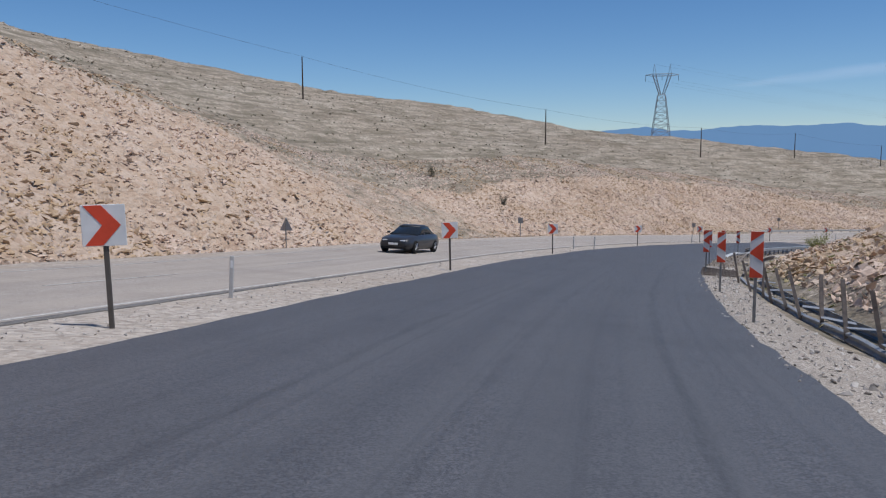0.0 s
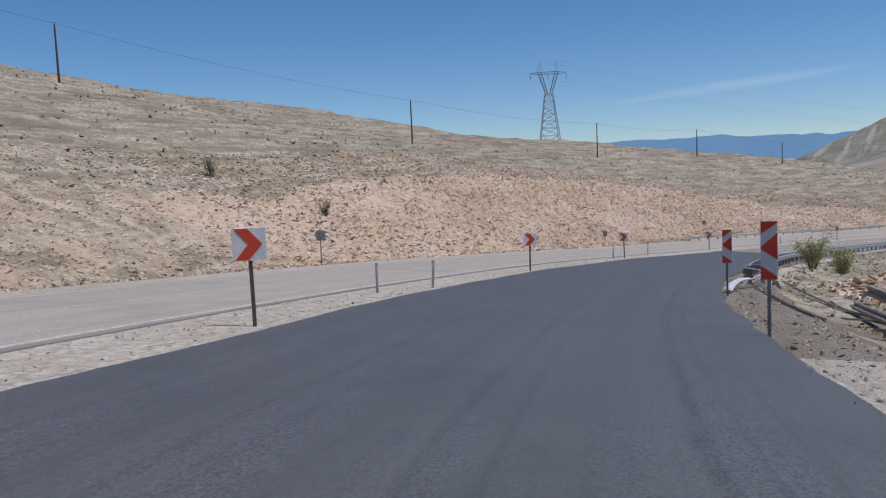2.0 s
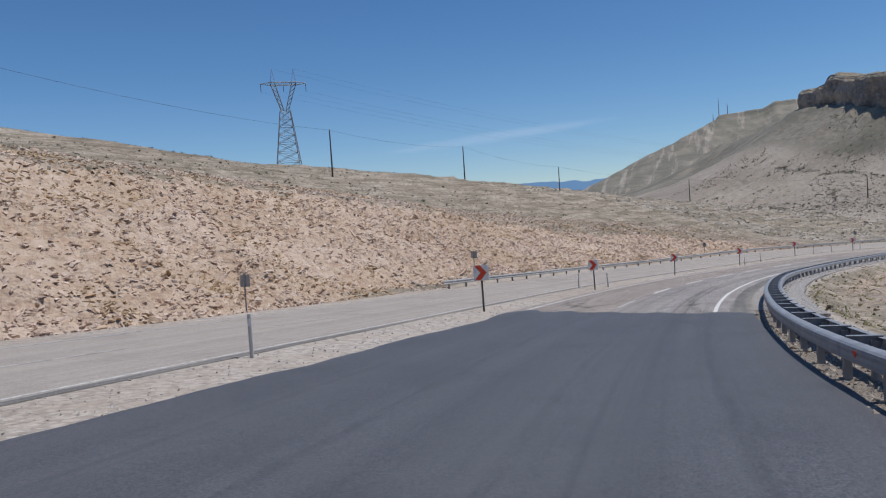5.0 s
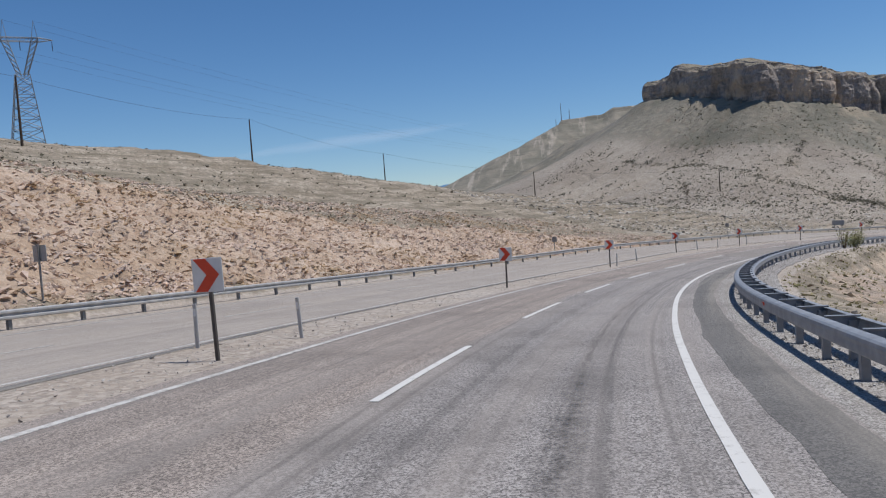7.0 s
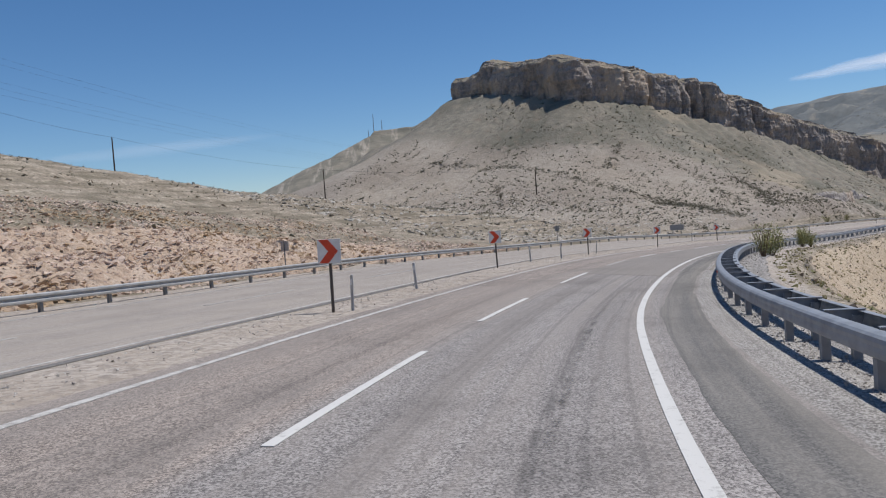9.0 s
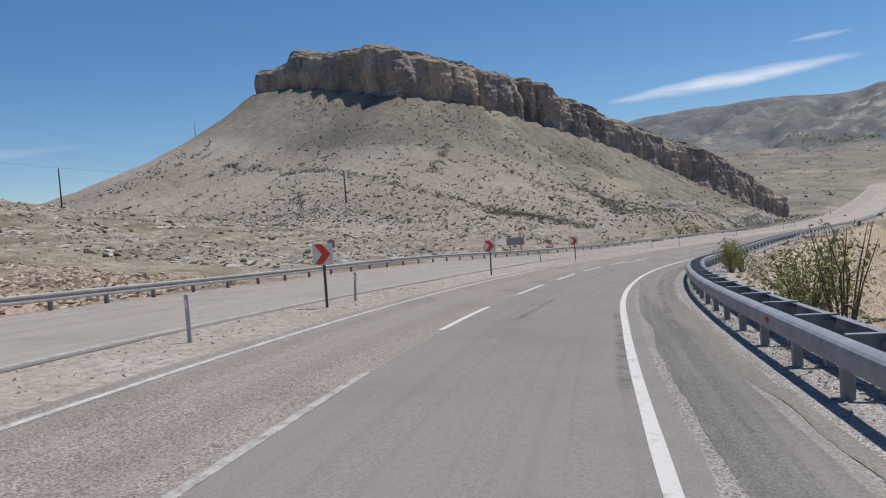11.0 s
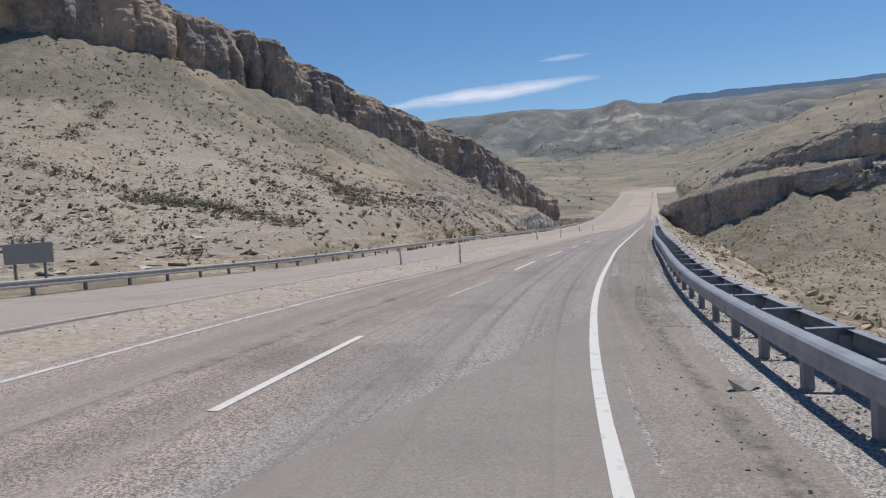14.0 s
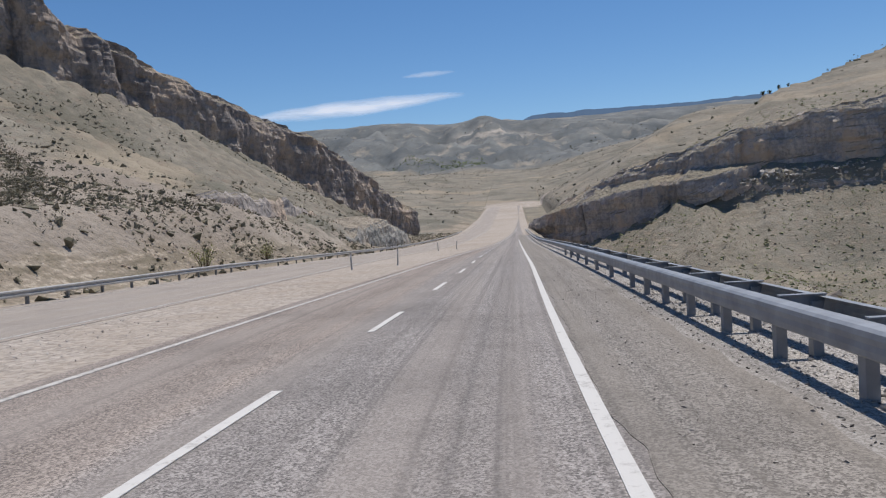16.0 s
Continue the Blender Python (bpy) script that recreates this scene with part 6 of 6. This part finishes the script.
# gorge slope
n = 11000
s, l = rng.uniform(330, 520, n), 12 + 120 * rng.uniform(0, 1, n) ** 1.2
scatter("gorge_scrub", s, l, 0.25 + 0.6 * rng.uniform(0, 1, n) ** 2.5, CUSHIONS, 0.7, 0.7, GORGE_SCRUB, "grey-green scrub on the slope of the gorge", "scrub", rng)
n = 900
q = rng.uniform(0, 1, n) * (len(LEDGE_S) - 1)
s = np.interp(q, np.arange(len(LEDGE_S)), LEDGE_S) + rng.normal(0, 1.2, n)
l = np.interp(q, np.arange(len(LEDGE_L)), LEDGE_L) + rng.normal(0, 1.2, n)
scatter("ledge_rocks", s, l, 0.2 + 0.7 * rng.uniform(0, 1, n) ** 3, STONES, 0.5, 0.3, LEDGE_ROCK, "grey broken rocks along a ledge of the gorge", "rocks", rng)
n = 9000
s, l = rng.uniform(330, 510, n), 10 + 95 * rng.uniform(0, 1, n)
scatter("gorge_stones", s, l, 0.10 + 0.38 * rng.uniform(0, 1, n) ** 4, GRAINS, 0.5, 0.3, TALUS_ROCK, "brown stones on the gorge slope", "rocks", rng)
n = 8000
s, l = rng.uniform(6, 330, n), 4.4 + np.abs(rng.normal(0, 9, n))
scatter("dry_tufts", s, l, 0.08 + 0.2 * rng.uniform(0, 1, n) ** 2, CUSHIONS, 0.8, 0.8, DRY, "dry straw-coloured grass beyond the rail", "grass", rng)
n = 7000
s, l = rng.uniform(560, 1900, n), rng.uniform(-420, 420, n)
keep = np.abs(l + 6) > 18
s, l = s[keep], l[keep]
scatter("far_scrub", s, l, 0.8 + 1.8 * rng.uniform(0, 1, len(s)) ** 3, CUSHIONS, 0.8, 0.8, SCRUB, "scattered bushes on the hills beyond the gorge", "scrub", rng)


def bush(s, l, tall, wide, seed, dense=900, label="yellow-green leafy shrub growing beyond the guardrail", leaf=LEAF, blade=1.0):
    r = np.random.RandomState(seed)
    ob = empty("shrub", stand(s, l), label, "shrub")
    tips = []
    for _ in range(14):
        a, out = r.uniform(0, 6.28), r.uniform(0.15, 1.0) * wide / 2
        tip = Vector((math.cos(a) * out, math.sin(a) * out, tall * r.uniform(0.6, 1.0)))
        mid = tip * 0.5 + Vector((r.normal(0, 0.08), r.normal(0, 0.08), 0.1))
        bm = rod((tip.x * 0.12, tip.y * 0.12, -0.15), mid, 0.022, 0.014, 5)
        part("stem", rod(mid, tip, 0.014, 0.005, 5, bm), BARK, ob)
        tips.append((mid, tip))
    k = r.randint(0, len(tips), dense)
    u = r.uniform(-0.75, 1.05, dense)
    c = np.array([np.array(tips[i][0].lerp(tips[i][1], float(w))) for i, w in zip(k, u)]) + r.normal(0, 0.10 * wide ** 0.5, (dense, 3))
    c[:, 2] = np.maximum(c[:, 2], 0.05)
    a, b = r.normal(size=(dense, 3)), r.normal(size=(dense, 3))
    size = r.uniform(0.03, 0.07, dense)[:, None] * blade
    a *= size / np.linalg.norm(a, axis=1)[:, None]
    b *= 0.5 * size / np.linalg.norm(b, axis=1)[:, None]
    V = np.stack([c - a, c + b, c + a, c - b], 1).reshape(-1, 3)
    me = bpy.data.meshes.new("foliage")
    me.from_pydata(V.tolist(), [], np.arange(dense * 4).reshape(-1, 4).tolist())
    me.materials.append(leaf)
    crown = new("foliage", me)
    crown.parent = ob


bush(89.5, 5.3, 2.3, 2.7, 1, 4600)
bush(93.5, 6.8, 2.1, 2.7, 2, 4200)
bush(97, 6.4, 1.2, 1.8, 3, 1100)
bush(203.5, 3.95, 1.9, 1.6, 4, 500, "sparse brownish shrub beside the guardrail posts")
bush(207, 4.1, 1.8, 2.2, 5, 2600)
bush(233.0, 4.3, 1.9, 1.7, 7, 2600)
bush(234.6, 4.8, 1.3, 1.5, 8, 1600)
bush(330, -19.6, 1.6, 2.6, 9, 900, "low green shrub beside the far guardrail")
bush(343, -19.8, 1.4, 2.2, 10, 700, "low green shrub beside the far guardrail")
for s, l, tall, wide, seed in ((82, -37, 1.5, 1.8, 21), (85, -29, 1.6, 1.6, 22), (305, -84, 2.6, 4.6, 23), (301, -80, 1.8, 3.0, 24)):
    bush(s, l, tall, wide, seed, 1100, "dusty dark shrub on the stony slope", SCRUB)

# lone trees on the skyline above the gorge
TREE_LEAF = make_leaf("tree_leaf", (0.06, 0.075, 0.035), (0.10, 0.11, 0.055), (0.13, 0.135, 0.07))
for s, l, tall, wide, seed in ((545, 80, 2.6, 2.6, 31), (557, 86, 3.0, 3.2, 32), (563, 90, 2.4, 2.8, 33), (569, 95, 2.8, 3.0, 34), (574, 100, 2.2, 2.6, 35)):
    bush(s, l, tall * 0.5, wide * 0.52, seed, 700, "small dark tree on the skyline above the gorge", TREE_LEAF, 2.2)
# orchard on the far slope
ORCHARD = make_leaf("orchard_leaf", (0.14, 0.18, 0.07), (0.18, 0.23, 0.085), (0.22, 0.24, 0.10))
u, v = np.meshgrid(np.linspace(0, 1, 34), np.linspace(0, 1, 15), indexing="ij")
u, v = u.ravel() + rng.normal(0, 0.006, u.size), v.ravel() + rng.normal(0, 0.008, v.size)
s = (1464 + (1402 - 1464) * u) * (1 - v) + (1554 + (1600 - 1554) * u) * v
l = (-175 + (-39 + 175) * u) * (1 - v) + (-201 + (-51 + 201) * u) * v
scatter("orchard", s, l, 2.0 + 1.4 * rng.uniform(0, 1, len(s)), TUFTS, 0.8, 0.6, ORCHARD, "rows of green trees on the far slope", "trees", rng)

# ---- distance ----
def make_far_slope():
    n = Nodes("scree_slope", 0.95)
    lane = n.add("ShaderNodeCombineXYZ")
    n.link(n.attr("along"), lane.inputs[0])
    n.link(n.attr("across"), lane.inputs[1])

    def bands(long, wide):
        m = n.add("ShaderNodeMapping", Scale=(long, wide, 1.0))
        n.link(lane.outputs[0], m.inputs[0])
        node = n.add("ShaderNodeTexNoise", Scale=1.0, Detail=6.0, Roughness=0.65)
        n.link(m.outputs[0], node.inputs["Vector"])
        return node.outputs["Fac"]

    col = n.mix(n.ramp(n.noise(0.03, 5.0), (0.4, 0.0), (0.62, 1.0)), (0.20, 0.185, 0.145), (0.29, 0.255, 0.20))
    col = n.mix(n.ramp(bands(0.05, 0.007), (0.53, 0.0), (0.62, 0.8)), col, (0.45, 0.39, 0.32))
    col = n.mix(n.ramp(bands(0.01, 0.12), (0.55, 0.0), (0.64, 0.6)), col, (0.16, 0.15, 0.115))
    return n.done(col, n.noise(0.2, 5.0), 0.8, 1.5)


BROW = Vector((1120.0, 795.0))
BROW_RIGHT = Vector((0.571, -0.821))
BROW_AWAY = Vector((0.821, 0.571))


def brow_height(u, v):
    """The far hill: a flat top with a step, and slopes of scree; u runs along its rim, v behind it."""
    top = 127.5 + 0.05 * np.clip(u, 0, 70) + 9 * step(60, 86, u) - 0.5 * np.maximum(0, u - 190)
    out = np.hypot(np.maximum(0, -u), np.maximum(0, -v))
    gully = np.abs(fbm(u / 26 + v / 60, out / 220, 4, 83))
    return top - 6 * step(0, 6, out) - 0.46 * np.maximum(out - 3, 0) - 9 * (gully - 0.3) * step(10, 80, out) + fbm(u / 9, v / 9, 3, 87) * 0.8, out


U, W = np.meshgrid(spans((-420, -30, 9), (-30, 110, 3), (110, 700, 15)), spans((-420, -30, 9), (-30, 12, 3), (12, 300, 30)), indexing="ij")
H, out = brow_height(U, W)
X, Y = BROW.x + BROW_RIGHT.x * U + BROW_AWAY.x * W, BROW.y + BROW_RIGHT.y * U + BROW_AWAY.y * W
rows, cols = U.shape
a = (np.arange(rows - 1)[:, None] * cols + np.arange(cols - 1)[None]).ravel()
brow = mesh_of("hill", np.stack([X, Y, np.maximum(H, -60)], -1).reshape(-1, 3), np.stack([a, a + cols, a + cols + 1, a + 1], -1), make_far_slope(), True)
for key, value in (("along", U), ("across", out)):
    brow.data.attributes.new(key, "FLOAT", "POINT").data.foreach_set("value", np.ascontiguousarray(value).ravel().astype(np.float32))
tagged(brow, "distant grey flat-topped hill with pale scree streaks", "hill", kind="structure")

# a pale block by the foot of the rail
v, f = STONES[2]
tagged(mesh_of("rock", [(0.30 * a, 0.20 * b, 0.13 * c) for a, b, c in v], f, GRIT), "pale broken stone block beside the guardrail", "rock").matrix_world = stand(252.6, 1.98, 35, 0.07)

# masts on the far brow
for u, tall in ((-9, 13), (0, 29), (13, 18)):
    z = float(brow_height(np.array([float(u)]), np.array([8.0]))[0][0])
    p = BROW + BROW_RIGHT * u + BROW_AWAY * 8
    ob = empty("radio_mast", Matrix.Translation((p.x, p.y, z - 1.0)), "thin grey radio mast on the distant brow", "mast", "masts on the brow")
    part("mast", rod((0, 0, 0), (0, 0, tall), 0.75, 0.3, 6), PYLON_STEEL, ob)
    part("aerial", rod((-1.2, 0, tall * 0.8), (1.2, 0, tall * 0.8), 0.25, None, 5), PYLON_STEEL, ob)


def range_of_hills(name, yaw0, yaw1, dist, low, high, seed, colour, label, flat=0.0):
    """A far mountain chain, seen only as an outline. flat: how far it is a level tableland."""
    q = np.radians(np.linspace(yaw0, yaw1, 160))
    k = np.linspace(0, 1, 160)
    ridge = low + (high - low) * (0.5 + 0.5 * fbm(k * 7, k * 0 + seed, 5, seed)) * np.sin(np.pi * np.clip(k * 0.92 + 0.06, 0, 1)) ** 0.4
    ridge = ridge * (1 - flat) + flat * (high + 6 * fbm(k * 9, k * 0 + seed, 4, seed + 1) - 120 * (1 - step(-0.05, 0.14, k)))
    rows = []
    for u in (0.0, 0.35, 0.7, 1.0):
        dd = dist - 500 * (1 - u) + 60 * fbm(k * 20, k * 0 + u * 5, 3, seed + 3)
        rows.append(np.stack([50 - np.sin(q) * dd, 60 + np.cos(q) * dd, -60 + (ridge + 60) * u ** 0.8], -1))
    V = np.concatenate(rows)
    F = [(r * 160 + i, r * 160 + i + 1, (r + 1) * 160 + i + 1, (r + 1) * 160 + i) for r in range(3) for i in range(159)]
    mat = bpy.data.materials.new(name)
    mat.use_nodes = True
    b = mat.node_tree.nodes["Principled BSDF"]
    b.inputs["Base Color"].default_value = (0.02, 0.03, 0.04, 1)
    # air haze put in as an even blue glow of the range
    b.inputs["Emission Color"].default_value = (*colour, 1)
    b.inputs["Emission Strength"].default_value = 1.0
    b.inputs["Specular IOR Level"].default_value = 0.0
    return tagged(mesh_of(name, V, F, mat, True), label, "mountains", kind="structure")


range_of_hills("backdrop", -14, -62, 4300, 70, 215, 3, (0.13, 0.24, 0.40), "distant mountain range on the horizon, glowing in haze blue")
range_of_hills("backdrop", -102.2, -122, 4300, 380, 474, 9, (0.09, 0.14, 0.225), "distant tableland beyond the hills, glowing in haze blue-grey", 1.0)


def make_cloud():
    n = Nodes("cirrus", 1.0)
    soft = n.attr("thin")
    wisps = n.noise(0.004, 5.0, 0.6, (0.5, 0.5, 4.0))
    alpha = n.maths("MULTIPLY", soft, n.ramp(wisps, (0.25, 0.25), (0.62, 1.0)), True)
    n.link(alpha, n.bsdf.inputs["Alpha"])
    # sunlit white of the cloud, added as a glow of its own
    n.bsdf.inputs["Emission Color"].default_value = (0.85, 0.9, 1.0, 1)
    n.bsdf.inputs["Emission Strength"].default_value = 0.75
    return n.done((0.5, 0.5, 0.5))


CLOUD = make_cloud()


def streak(yaw0, yaw1, el0, el1, thick, dense, label):
    n, m = 60, 12
    u, v = np.meshgrid(np.linspace(0, 1, n), np.linspace(-1, 1, m), indexing="ij")
    yaw = np.radians(yaw0 + (yaw1 - yaw0) * u)
    el = np.radians(el0 + (el1 - el0) * u + v * thick * (0.25 + 0.75 * np.sin(np.pi * u)) + 0.15 * thick * fbm(u * 9, v * 0, 3, 7))
    far = 4400
    x, y, z = 216 - np.sin(yaw) * far, 91 + np.cos(yaw) * far, np.tan(el) * far - 14
    V = np.stack([x, y, z], -1).reshape(-1, 3)
    a = (np.arange(n - 1)[:, None] * m + np.arange(m - 1)[None]).ravel()
    ob = mesh_of("cloud", V, np.stack([a, a + m, a + m + 1, a + 1], -1), CLOUD, True)
    thin = (1 - np.abs(v)) ** 0.8 * np.clip(np.sin(np.pi * u), 0, 1) ** 0.6 * dense
    ob.data.attributes.new("thin", "FLOAT", "POINT").data.foreach_set("value", thin.ravel().astype(np.float32))
    ob.visible_shadow = False
    tagged(ob, label, "cloud", kind="structure")


streak(-84.0, -100.8, 7.4, 8.55, 0.62, 1.25, "long thin white cloud streak over the gorge")
streak(-96.3, -100.2, 10.0, 10.15, 0.22, 0.7, "small white cloud wisp")
streak(-30, -48, 5.2, 6.6, 0.5, 0.22, "faint cirrus veil")
